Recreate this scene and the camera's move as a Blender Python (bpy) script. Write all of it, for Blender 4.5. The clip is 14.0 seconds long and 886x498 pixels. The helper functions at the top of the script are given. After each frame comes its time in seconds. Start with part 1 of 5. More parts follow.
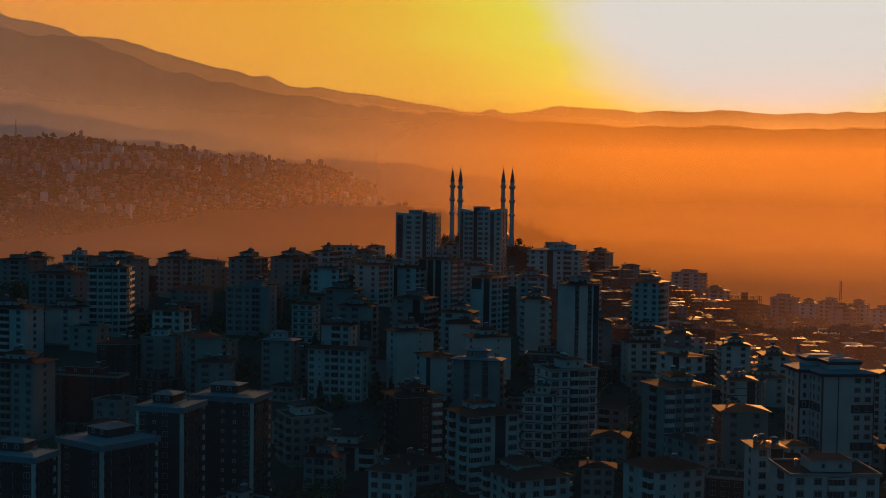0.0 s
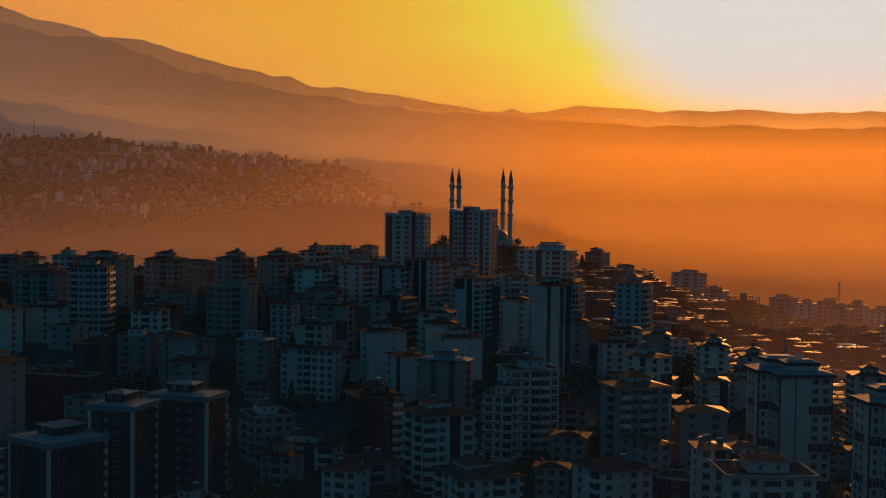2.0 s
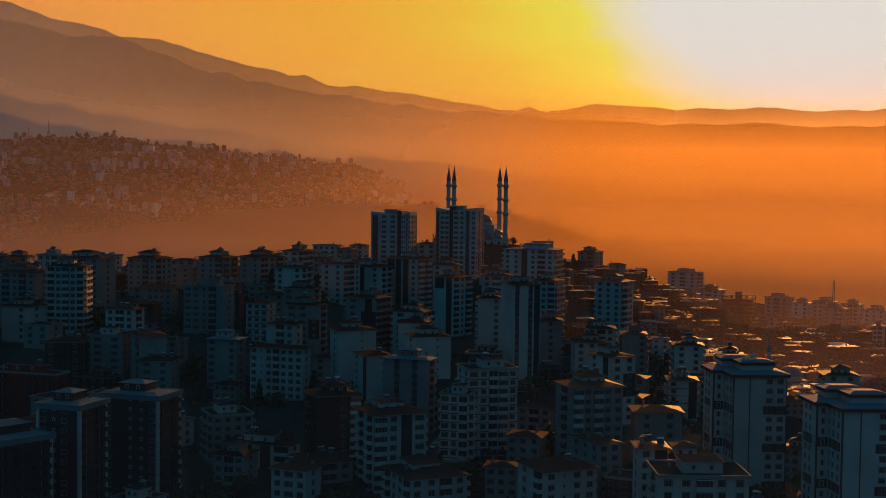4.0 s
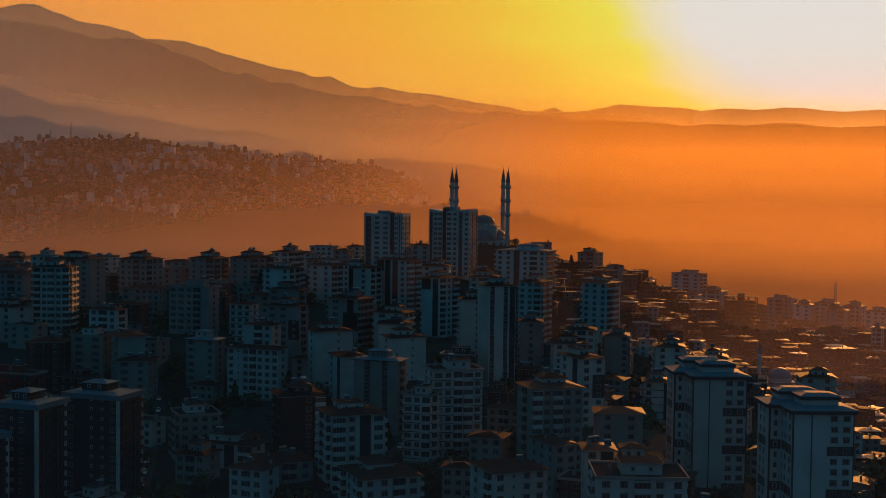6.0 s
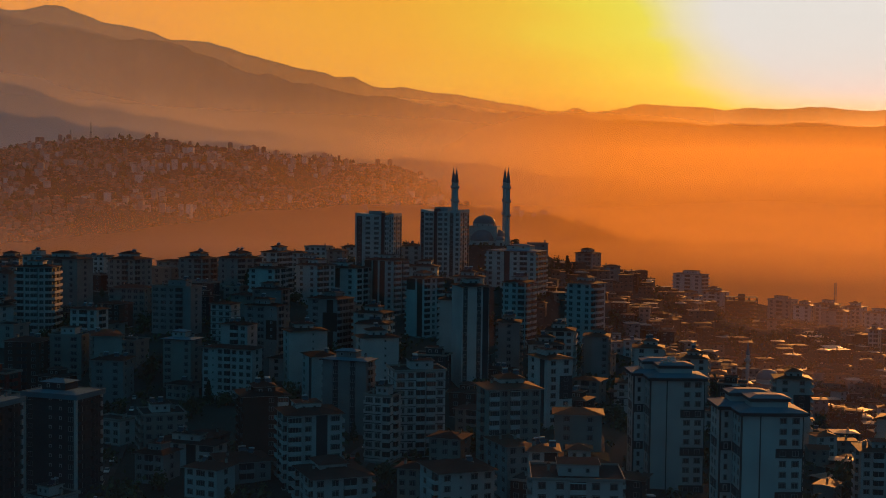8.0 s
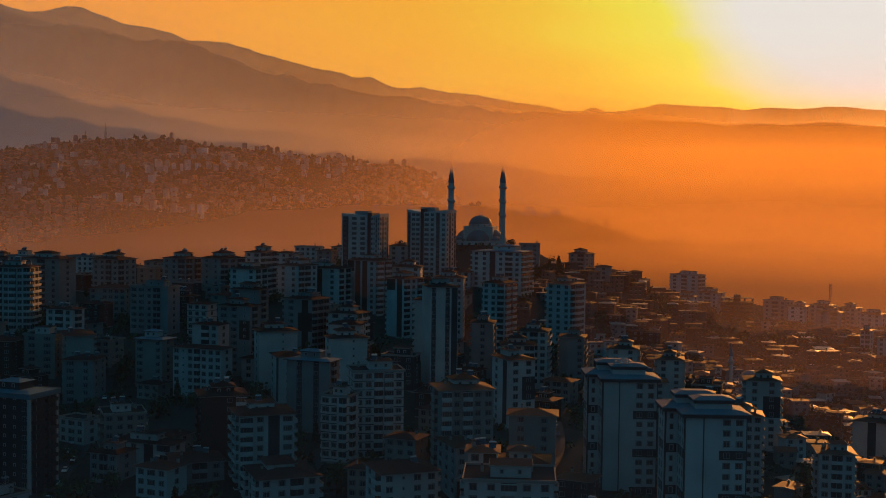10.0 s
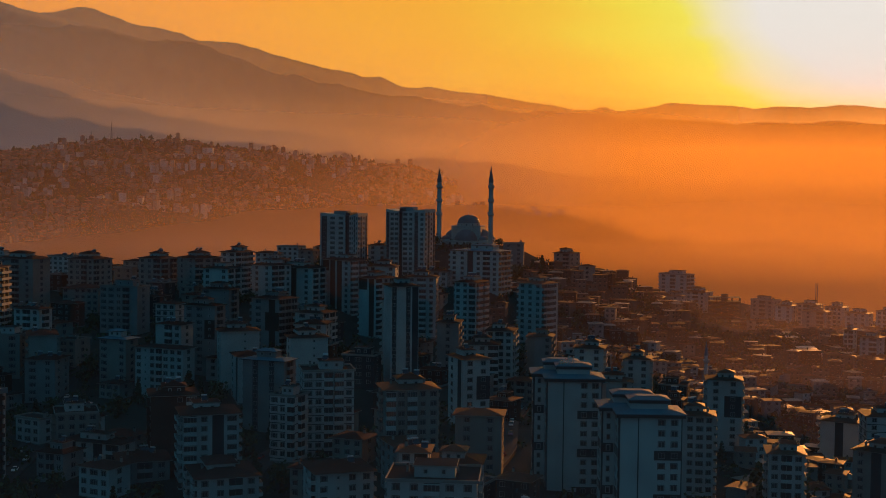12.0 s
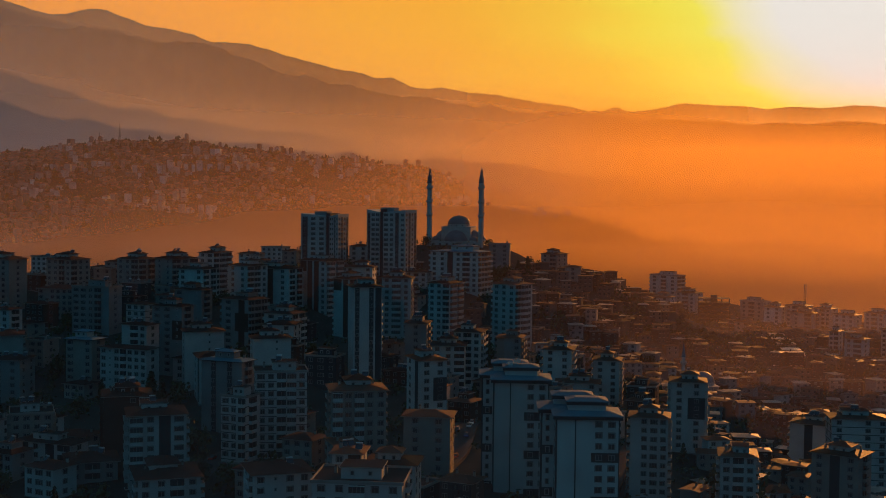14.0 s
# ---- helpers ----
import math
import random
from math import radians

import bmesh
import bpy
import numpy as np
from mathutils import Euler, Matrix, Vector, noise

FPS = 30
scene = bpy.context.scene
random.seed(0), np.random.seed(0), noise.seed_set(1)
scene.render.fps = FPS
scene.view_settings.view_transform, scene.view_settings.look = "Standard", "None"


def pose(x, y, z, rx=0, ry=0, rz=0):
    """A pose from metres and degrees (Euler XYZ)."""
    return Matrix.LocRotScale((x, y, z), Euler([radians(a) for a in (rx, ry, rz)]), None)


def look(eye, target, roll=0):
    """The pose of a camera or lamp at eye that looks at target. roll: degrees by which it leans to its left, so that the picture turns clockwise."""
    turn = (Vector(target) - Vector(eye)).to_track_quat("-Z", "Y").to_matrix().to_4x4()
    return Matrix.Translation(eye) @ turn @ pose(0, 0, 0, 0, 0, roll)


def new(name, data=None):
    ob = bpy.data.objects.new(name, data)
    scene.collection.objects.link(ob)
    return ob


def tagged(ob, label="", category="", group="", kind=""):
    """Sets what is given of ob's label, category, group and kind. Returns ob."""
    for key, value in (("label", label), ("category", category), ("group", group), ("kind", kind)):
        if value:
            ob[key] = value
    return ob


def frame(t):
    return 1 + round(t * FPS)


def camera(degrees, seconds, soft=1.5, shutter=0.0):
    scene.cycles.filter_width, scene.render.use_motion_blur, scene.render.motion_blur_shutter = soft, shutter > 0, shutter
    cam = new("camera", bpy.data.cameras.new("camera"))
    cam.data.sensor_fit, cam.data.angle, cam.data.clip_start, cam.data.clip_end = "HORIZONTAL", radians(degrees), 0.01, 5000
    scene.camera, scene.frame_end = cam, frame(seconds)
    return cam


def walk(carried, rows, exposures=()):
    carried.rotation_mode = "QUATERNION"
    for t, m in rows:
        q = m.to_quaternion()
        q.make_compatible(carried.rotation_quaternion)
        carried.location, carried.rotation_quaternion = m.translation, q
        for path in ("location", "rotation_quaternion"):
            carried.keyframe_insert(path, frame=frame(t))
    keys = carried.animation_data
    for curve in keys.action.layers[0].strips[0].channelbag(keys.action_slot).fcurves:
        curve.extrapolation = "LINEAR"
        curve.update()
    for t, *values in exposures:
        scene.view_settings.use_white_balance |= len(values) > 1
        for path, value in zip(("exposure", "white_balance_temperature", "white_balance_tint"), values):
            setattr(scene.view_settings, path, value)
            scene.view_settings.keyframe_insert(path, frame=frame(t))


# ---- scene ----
cam = camera(39.5, 14.0, soft=0.5)
PATH = [
    (0, (-7.384, 2.627, 98.497), (-7.646, 4.608, 98.416), 0.8),
    (0.5, (-2.025, 3.617, 98.559), (-2.297, 5.597, 98.478), 0.8),
    (1, (3.306, 3.959, 98.693), (3.022, 5.937, 98.611), 0.8),
    (1.5, (8.806, 4.304, 98.82), (8.511, 6.28, 98.739), 0.7),
    (2, (14.439, 4.468, 99.054), (14.136, 6.443, 98.972), 0.8),
    (2.5, (20.183, 4.783, 99.303), (19.87, 6.757, 99.22), 0.7),
    (3, (25.628, 5.692, 99.413), (25.307, 7.665, 99.329), 0.7),
    (5.5, (53.118, 9.782, 100.033), (52.743, 11.744, 99.949), 0.7),
    (6, (58.676, 10.194, 100.154), (58.289, 12.154, 100.07), 0.7),
    (6.5, (64.22, 11.148, 100.298), (63.822, 13.106, 100.213), 0.7),
    (7, (69.606, 12.287, 100.36), (69.196, 14.243, 100.275), 0.7),
    (7.5, (75.152, 13.419, 100.503), (74.731, 15.373, 100.418), 0.7),
    (10, (102.451, 19.779, 101.057), (101.983, 21.721, 100.972), 0.7),
    (10.5, (107.909, 21.499, 101.072), (107.434, 23.441, 100.986), 0.7),
    (11, (113.266, 23.169, 101.051), (112.786, 25.109, 100.966), 0.7),
    (11.5, (118.738, 24.756, 101.155), (118.251, 26.694, 101.069), 0.7),
    (12, (124.152, 26.063, 101.206), (123.659, 28.0, 101.12), 0.6),
    (12.5, (129.201, 27.464, 101.271), (128.702, 29.398, 101.185), 0.6),
    (13, (134.424, 29.231, 101.268), (133.918, 31.165, 101.183), 0.6),
    (13.5, (139.733, 31.138, 101.302), (139.221, 33.069, 101.217), 0.7),
    (14, (145.178, 32.91, 101.356), (144.658, 34.84, 101.271), 0.6),
]
walk(cam, [(t, look(eye, target, roll)) for t, eye, target, roll in PATH], exposures=((0.0, -0.06), (7.0, 0.05), (14.0, 0.14)))


# ---- light ----
SUN_AZ, SUN_EL = 7.5, 10.6          # degrees right of +y, above the horizon


def toward(az, el):
    a, e = radians(az), radians(el)
    return Vector((math.sin(a) * math.cos(e), math.cos(a) * math.cos(e), math.sin(e)))


sun_data = bpy.data.lights.new("sun", "SUN")
sun_data.energy, sun_data.angle, sun_data.color = 3.6, radians(0.5), (1.0, 0.365, 0.08)
sun_lamp = new("sun", sun_data)
sun_lamp.matrix_world = look(toward(SUN_AZ, SUN_EL) * 900, (0, 0, 0))

world = bpy.data.worlds.new("sunset_sky")
scene.world = world
world.use_nodes = True
wt = world.node_tree
wt.nodes.clear()


w_out = wt.nodes.new("ShaderNodeOutputWorld")
w_bg = wt.nodes.new("ShaderNodeBackground")
w_co = wt.nodes.new("ShaderNodeTexCoord")
lk = wt.links.new


def w_math(op, *args):
    nd = wt.nodes.new("ShaderNodeMath")
    nd.operation = op
    for i, v in enumerate(args):
        if isinstance(v, (int, float)):
            nd.inputs[i].default_value = v
        else:
            lk(v, nd.inputs[i])
    return nd.outputs[0]


def w_along(v):
    nd = wt.nodes.new("ShaderNodeVectorMath")
    nd.operation = "DOT_PRODUCT"
    nd.inputs[1].default_value = v
    lk(w_co.outputs["Generated"], nd.inputs[0])
    return nd.outputs["Value"]


# the glow round the sun is wider than high: the dust near the horizon flattens it
GLOW_WIDE, GLOW_HIGH, GLOW_EL = radians(9.0), radians(5.2), radians(9.3)
w_az = radians(SUN_AZ)
w_u = w_math("ARCTAN2", w_along((math.cos(w_az), -math.sin(w_az), 0)), w_along((math.sin(w_az), math.cos(w_az), 0)))
w_v = w_math("SUBTRACT", w_math("ARCSINE", w_along((0, 0, 1))), GLOW_EL)
w_u, w_v = w_math("DIVIDE", w_u, GLOW_WIDE), w_math("DIVIDE", w_v, GLOW_HIGH)
w_r = w_math("SQRT", w_math("ADD", w_math("MULTIPLY", w_u, w_u), w_math("MULTIPLY", w_v, w_v)))
w_noise = wt.nodes.new("ShaderNodeTexNoise")
w_noise.inputs["Scale"].default_value, w_noise.inputs["Detail"].default_value = 5.0, 4.0
w_map = wt.nodes.new("ShaderNodeMapping")
w_map.inputs["Scale"].default_value = (1.0, 1.0, 6.0)
lk(w_co.outputs["Generated"], w_map.inputs["Vector"])
lk(w_map.outputs["Vector"], w_noise.inputs["Vector"])
w_r = w_math("MULTIPLY", w_r, w_math("MULTIPLY_ADD", w_noise.outputs["Fac"], 0.3, 0.85))
w_ramp = wt.nodes.new("ShaderNodeValToRGB")
GLOW = (
    (0.0, 0.735, 0.705, 0.665), (0.90, 0.735, 0.705, 0.655), (1.08, 0.75, 0.70, 0.42), (1.25, 0.76, 0.70, 0.085), (1.5, 0.77, 0.65, 0.06),
    (1.9, 0.79, 0.50, 0.045), (2.6, 0.80, 0.38, 0.034), (3.6, 0.80, 0.30, 0.028), (4.6, 0.74, 0.25, 0.024), (5.6, 0.42, 0.14, 0.03),
    (6.6, 0.06, 0.055, 0.06), (9.0, 0.018, 0.10, 0.165), (25.0, 0.012, 0.128, 0.224),
)
els = w_ramp.color_ramp.elements
while len(els) < len(GLOW):
    els.new(0.5)
for e, (far, r, g, b) in zip(els, GLOW):
    e.position, e.color = far / 25, (r, g, b, 1)
lk(w_math("DIVIDE", w_r, 25.0), w_ramp.inputs["Fac"])
w_sky = wt.nodes.new("ShaderNodeTexSky")
w_sky.sky_type, w_sky.sun_disc = "NISHITA", False
w_sky.sun_elevation, w_sky.sun_rotation = radians(SUN_EL), radians(SUN_AZ)
w_sky.dust_density = 4.0
w_add = wt.nodes.new("ShaderNodeMixRGB")
w_add.blend_type = "ADD"
w_add.inputs[0].default_value = 0.0003
lk(w_ramp.outputs["Color"], w_add.inputs[1])
lk(w_sky.outputs["Color"], w_add.inputs[2])
lk(w_add.outputs["Color"], w_bg.inputs["Color"])
lk(w_bg.outputs[0], w_out.inputs["Surface"])

# ---- materials ----


def material(name):
    m = bpy.data.materials.new(name)
    m.use_nodes = True
    nt = m.node_tree
    b = nt.nodes["Principled BSDF"]
    return m, nt, b


def surface(name, colour, rough=0.7, grain=6.0, stain=0.12, spread=0.25, bump=0.15, vary=0.12, metal=0.0, island=False, spec=0.1, sheen=None):
    """A painted, rendered or tiled surface: two scales of variation, fine relief and a shade of its own for each piece."""
    m, nt, b = material(name)
    n, l = nt.nodes.new, nt.links.new
    geo = n("ShaderNodeNewGeometry")
    big, fine = n("ShaderNodeTexNoise"), n("ShaderNodeTexNoise")
    big.inputs["Scale"].default_value, big.inputs["Detail"].default_value = stain, 5.0
    fine.inputs["Scale"].default_value, fine.inputs["Detail"].default_value = grain, 3.0
    l(geo.outputs["Position"], big.inputs["Vector"])
    l(geo.outputs["Position"], fine.inputs["Vector"])
    own = n("ShaderNodeObjectInfo")
    src = geo.outputs["Random Per Island"] if island else own.outputs["Random"]
    mixed = n("ShaderNodeMath")
    mixed.operation = "ADD"
    l(big.outputs["Fac"], mixed.inputs[0])
    half = n("ShaderNodeMath")
    half.operation = "MULTIPLY"
    half.inputs[1].default_value = 0.35
    l(fine.outputs["Fac"], half.inputs[0])
    l(half.outputs[0], mixed.inputs[1])
    rng = n("ShaderNodeMapRange")
    rng.inputs["From Min"].default_value, rng.inputs["From Max"].default_value = 0.35, 1.0
    rng.inputs["To Min"].default_value, rng.inputs["To Max"].default_value = 1 - spread, 1 + spread
    l(mixed.outputs[0], rng.inputs["Value"])
    per = n("ShaderNodeMapRange")
    per.inputs["To Min"].default_value, per.inputs["To Max"].default_value = 1 - vary, 1 + vary
    l(src, per.inputs["Value"])
    both = n("ShaderNodeMath")
    both.operation = "MULTIPLY"
    l(rng.outputs[0], both.inputs[0])
    l(per.outputs[0], both.inputs[1])
    col = n("ShaderNodeVectorMath")
    col.operation = "SCALE"
    col.inputs[0].default_value = colour
    l(both.outputs[0], col.inputs["Scale"])
    l(col.outputs[0], b.inputs["Base Color"])
    b.inputs["Roughness"].default_value, b.inputs["Metallic"].default_value = rough, metal
    b.inputs["Specular IOR Level"].default_value = spec
    if sheen:
        b.inputs["Specular Tint"].default_value = sheen
    bm_ = n("ShaderNodeBump")
    bm_.inputs["Strength"].default_value, bm_.inputs["Distance"].default_value = bump, 0.05
    l(fine.outputs["Fac"], bm_.inputs["Height"])
    l(bm_.outputs[0], b.inputs["Normal"])
    return m


WALL = {
    "white": surface("white_render", (0.315, 0.33, 0.325), 0.8),
    "cream": surface("cream_render", (0.19, 0.187, 0.176), 0.8),
    "grey": surface("grey_render", (0.165, 0.172, 0.176), 0.8),
    "brown": surface("brown_cladding", (0.05, 0.031, 0.025), 0.8),
    "slate": surface("slate_cladding", (0.030, 0.034, 0.038), 0.7),
    "red": surface("red_render", (0.10, 0.026, 0.022), 0.75),
    "stone": surface("pale_stone", (0.33, 0.32, 0.30), 0.75),
    "concrete": surface("bare_concrete", (0.09, 0.085, 0.08), 0.9),
}
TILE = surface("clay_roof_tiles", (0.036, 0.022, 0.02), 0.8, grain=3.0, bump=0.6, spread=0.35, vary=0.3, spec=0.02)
# lighter sunlit copies of the clay tiles; orange specular tint paints the sun's sheen
SUNLIT_TILE = surface("clay_tiles_sunlit", (0.07, 0.034, 0.026), 0.61, grain=3.0, bump=0.5, spread=0.35, vary=0.4, spec=0.04, sheen=(1.0, 0.5, 0.2, 1))
SUNLIT_TILE_MIX = surface("mixed_old_tiles_sunlit", (0.075, 0.036, 0.027), 0.62, grain=3.0, bump=0.6, spread=0.35, vary=0.5, spec=0.04, sheen=(1.0, 0.5, 0.2, 1), island=True)
PLASTER_MIX = surface("mixed_house_plaster", (0.075, 0.066, 0.06), 0.85, vary=0.6, island=True)
METAL = surface("blue_painted_metal_roof", (0.07, 0.15, 0.19), 0.7, grain=1.5, bump=0.1, spread=0.2, spec=0.03)
# sheet metal with the orange of sun glints put into its specular tint
SHEET = surface("sheet_metal_glint_tint", (0.26, 0.22, 0.19), 0.53, grain=1.2, bump=0.5, spread=0.4, vary=0.3, spec=0.08, sheen=(1.0, 0.36, 0.1, 1))
GLINT = surface("weathered_zinc_roof", (0.5, 0.42, 0.36), 0.54, grain=0.8, bump=0.6, spread=0.5, vary=0.4, metal=0.4)
FELT = surface("dark_roof_felt", (0.032, 0.031, 0.031), 0.9, grain=2.0, spec=0.0)
LEAD = surface("lead_sheet", (0.12, 0.127, 0.138), 0.5, bump=0.2)
TRIM = surface("white_frames", (0.24, 0.25, 0.25), 0.5, bump=0.05)
DARKTRIM_SHADE = surface("dark_trim_and_recess_shade", (0.035, 0.037, 0.04), 0.5, bump=0.05)
STEEL = surface("galvanised_steel", (0.4, 0.41, 0.42), 0.35, metal=0.8, bump=0.05)
ASPHALT = surface("asphalt", (0.05, 0.05, 0.052), 0.9, grain=2.0, bump=0.3, spec=0.01)
BARK = surface("bark", (0.09, 0.065, 0.045), 0.9, bump=0.8)
LEAF = surface("dark_foliage", (0.045, 0.055, 0.025), 0.7, spread=0.4, vary=0.35, island=True)
NEEDLE = surface("conifer_foliage", (0.025, 0.04, 0.022), 0.7, spread=0.4, vary=0.3, island=True)
FARWALL = surface("far_house_walls", (0.135, 0.13, 0.127), 0.85, vary=0.45, island=True, bump=0.02)
FARBLOCK = surface("far_apartment_walls", (0.34, 0.34, 0.34), 0.85, vary=0.35, island=True, bump=0.02)
FARROOF = surface("far_house_roofs", (0.16, 0.08, 0.06), 0.5, vary=0.4, island=True, bump=0.02)
HILL = surface("hillside_scrub", (0.036, 0.037, 0.033), 0.95, grain=0.12, stain=0.006, spread=0.7, bump=0.3, vary=0.0, spec=0.0)
ROCK = surface("mountain_slope", (0.10, 0.095, 0.085), 0.95, grain=0.03, stain=0.002, spread=0.6, bump=0.5, vary=0.0, spec=0.03)


def glass_pane(name, tint, rough):
    m, nt, b = material(name)
    b.inputs["Base Color"].default_value = (*tint, 1)
    b.inputs["Roughness"].default_value = rough
    b.inputs["Specular IOR Level"].default_value = 0.32
    nz = nt.nodes.new("ShaderNodeTexNoise")
    nz.inputs["Scale"].default_value = 0.7
    gp = nt.nodes.new("ShaderNodeNewGeometry")
    nt.links.new(gp.outputs["Position"], nz.inputs["Vector"])
    bp = nt.nodes.new("ShaderNodeBump")
    bp.inputs["Strength"].default_value, bp.inputs["Distance"].default_value = 0.08, 0.05
    nt.links.new(nz.outputs["Fac"], bp.inputs["Height"])
    nt.links.new(bp.outputs[0], b.inputs["Normal"])
    return m


GLASS = glass_pane("dark_window_glass", (0.03, 0.034, 0.038), 0.12)
SOLAR = glass_pane("solar_collector_glass", (0.02, 0.025, 0.04), 0.08)

# ---- mesh helpers ----


class Shape:
    """Collects faces of one mesh, with a material for each."""

    def __init__(self):
        self.v, self.f, self.m, self.mats = [], [], [], []

    def slot(self, mat):
        if mat not in self.mats:
            self.mats.append(mat)
        return self.mats.index(mat)

    def poly(self, pts, mat):
        k = len(self.v)
        self.v += [tuple(p) for p in pts]
        self.f.append(tuple(range(k, k + len(pts))))
        self.m.append(self.slot(mat))

    def box(self, x0, y0, z0, x1, y1, z1, mat, top=None):
        k = len(self.v)
        self.v += [(x0, y0, z0), (x1, y0, z0), (x1, y1, z0), (x0, y1, z0), (x0, y0, z1), (x1, y0, z1), (x1, y1, z1), (x0, y1, z1)]
        s = self.slot(mat)
        for a in ((0, 3, 2, 1), (4, 5, 6, 7), (0, 1, 5, 4), (1, 2, 6, 5), (2, 3, 7, 6), (3, 0, 4, 7)):
            self.f.append(tuple(k + i for i in a))
            self.m.append(s)
        if top is not None:
            self.m[-5] = self.slot(top)

    def ring(self, pts_low, pts_high, mat):
        n = len(pts_low)
        for i in range(n):
            j = (i + 1) % n
            self.poly((pts_low[i], pts_low[j], pts_high[j], pts_high[i]), mat)

    def lathe(self, profile, mat, n=16, cx=0.0, cy=0.0, smooth=True):
        s = self.slot(mat)
        k = len(self.v)
        for r, z in profile:
            for i in range(n):
                a = 2 * math.pi * i / n
                self.v.append((cx + r * math.cos(a), cy + r * math.sin(a), z))
        for q in range(len(profile) - 1):
            for i in range(n):
                j = (i + 1) % n
                self.f.append((k + q * n + i, k + q * n + j, k + q * n + n + j, k + q * n + n + i))
                self.m.append(s)

    def mesh(self, name):
        me = bpy.data.meshes.new(name)
        me.from_pydata(self.v, [], self.f)
        for mt in self.mats:
            me.materials.append(mt)
        me.polygons.foreach_set("material_index", self.m)
        me.update()
        return me


def part(name, me, parent, m=None, label=""):
    ob = new(name, me.mesh(name) if isinstance(me, Shape) else me)
    ob.parent = parent
    if m is not None:
        ob.matrix_basis = m
    if label:
        tagged(ob, label=label)
    return ob


def thing(name, m, label, category, group=""):
    ob = new(name)
    ob.empty_display_size = 0.5
    ob.matrix_basis = m
    return tagged(ob, label=label, category=category, group=group)


# ---- ground ----
# heights of the slope: x, y, z
SLOPE_WEST = [
    (-178, 568, 33), (-228, 537, 33), (-150, 630, 46), (-185, 655, 48), (-120, 665, 40), (-116, 490, 15), (-54, 515, 30),
    (-108, 425, 5), (-71, 421, 11), (-150, 330, -2), (-207, 456, 9), (-295, 650, 47), (-340, 700, 46), (-450, 800, 34),
    (-200, 200, -6), (-125, 736, 56), (-84, 775, 56), (-104, 1008, 63), (-300, 1000, 5), (-600, 1200, -15), (-600, 500, 10),
]
SLOPE_MIDDLE = [
    (-69, 640, 27), (-18, 545, 22), (-20, 452, 8), (-45, 399, 12), (17, 424, 14), (23, 465, 18), (25, 572, 15), (16, 640, 24),
    (-40, 744, 48), (-6, 894, 49), (-30, 360, 3), (40, 330, 7), (66, 405, 10), (95, 370, 4), (45, 527, 9), (50, 585, 9),
    (0, 200, -2), (20, 780, 32), (-100, 1200, 5), (40, 700, 20), (10, 960, 43),
]
SLOPE_EAST = [
    (72, 590, 6), (110, 535, 0), (103, 465, -1), (133, 450, -12), (168, 500, -20), (160, 600, -28), (92, 790, -15), (60, 1035, 26),
    (85, 1000, 12), (106, 968, -1), (130, 975, 10), (180, 950, 9), (215, 935, 7), (200, 850, -2), (105, 697, -3), (250, 700, -36), (300, 900, -2), (400, 950, -4),
    (135, 825, 1), (170, 890, 5), (140, 720, -20), (60, 720, 6), (30, 800, 28), (-20, 820, 45), (10, 885, 45),
    (200, 250, -12), (400, 400, -40), (120, 1200, -45), (320, 1200, -60), (70, 860, 8), (50, 930, 22),
]
SLOPE = np.array(SLOPE_WEST + SLOPE_MIDDLE + SLOPE_EAST, float)


def near_ground(x, y):
    d2 = (SLOPE[:, 0] - x) ** 2 + (SLOPE[:, 1] - y) ** 2 + 900.0
    wgt = 1.0 / d2 ** 2.0
    return float((wgt * SLOPE[:, 2]).sum() / wgt.sum())


FAR = np.array([
    (-1120, 1963, 78), (-1084, 2113, 100), (-1218, 2234, 143), (-1124, 2459, 173), (-1336, 2319, 182), (-1226, 2495, 215), (-1206, 2617, 232),
    (-1053, 2741, 200), (-868, 2809, 192), (-714, 2856, 164), (-525, 2901, 120), (-291, 2939, 40), (26, 2960, -10), (-600, 2000, 20), (-480, 2500, 70),
    (-900, 1500, 20), (-500, 1500, -30), (0, 1600, -60), (400, 1600, -75), (900, 2200, -75), (200, 2400, -40), (900, 3200, -40),
    (-1700, 2300, 165), (-1600, 2900, 110), (-1900, 3400, 60), (-1200, 3450, 60), (-700, 3450, 30), (-200, 3450, 0), (300, 3400, -10),
    (1800, 3000, -40), (-1500, 1500, 90), (-300, 2000, -25),
], float)


def far_ground(x, y):
    d2 = (FAR[:, 0] - x) ** 2 + (FAR[:, 1] - y) ** 2 + 6000.0
    wgt = 1.0 / d2 ** 1.7
    z = float((wgt * FAR[:, 2]).sum() / wgt.sum())
    return z + 14 * noise.noise((x / 260, y / 260, 0)) + 5 * noise.noise((x / 70, y / 70, 3))


def ground_z(x, y):
    k = min(1.0, max(0.0, (y - 1080 - 0.1 * abs(x)) / 380))
    k = k * k * (3 - 2 * k)
    a = near_ground(x, y) if k < 1 else 0.0
    b = far_ground(x, y) if k > 0 else 0.0
    return a * (1 - k) + b * k


def sheet(name, xs, ys, height, mat, label, category):
    s = Shape()
    nx, ny = len(xs), len(ys)
    s.v = [(x, y, height(x, y)) for y in ys for x in xs]
    s.f = [(j * nx + i, j * nx + i + 1, (j + 1) * nx + i + 1, (j + 1) * nx + i) for j in range(ny - 1) for i in range(nx - 1)]
    s.slot(mat)
    s.m = [0] * len(s.f)
    me = s.mesh(name)
    me.polygons.foreach_set("use_smooth", [True] * len(me.polygons))
    return tagged(new(name, me), label, category, kind="structure")


def spaced(stops):
    out = []
    for (a, step), (b, _) in zip(stops[:-1], stops[1:]):
        out += list(np.arange(a, b, step))
    return out + [stops[-1][0]]


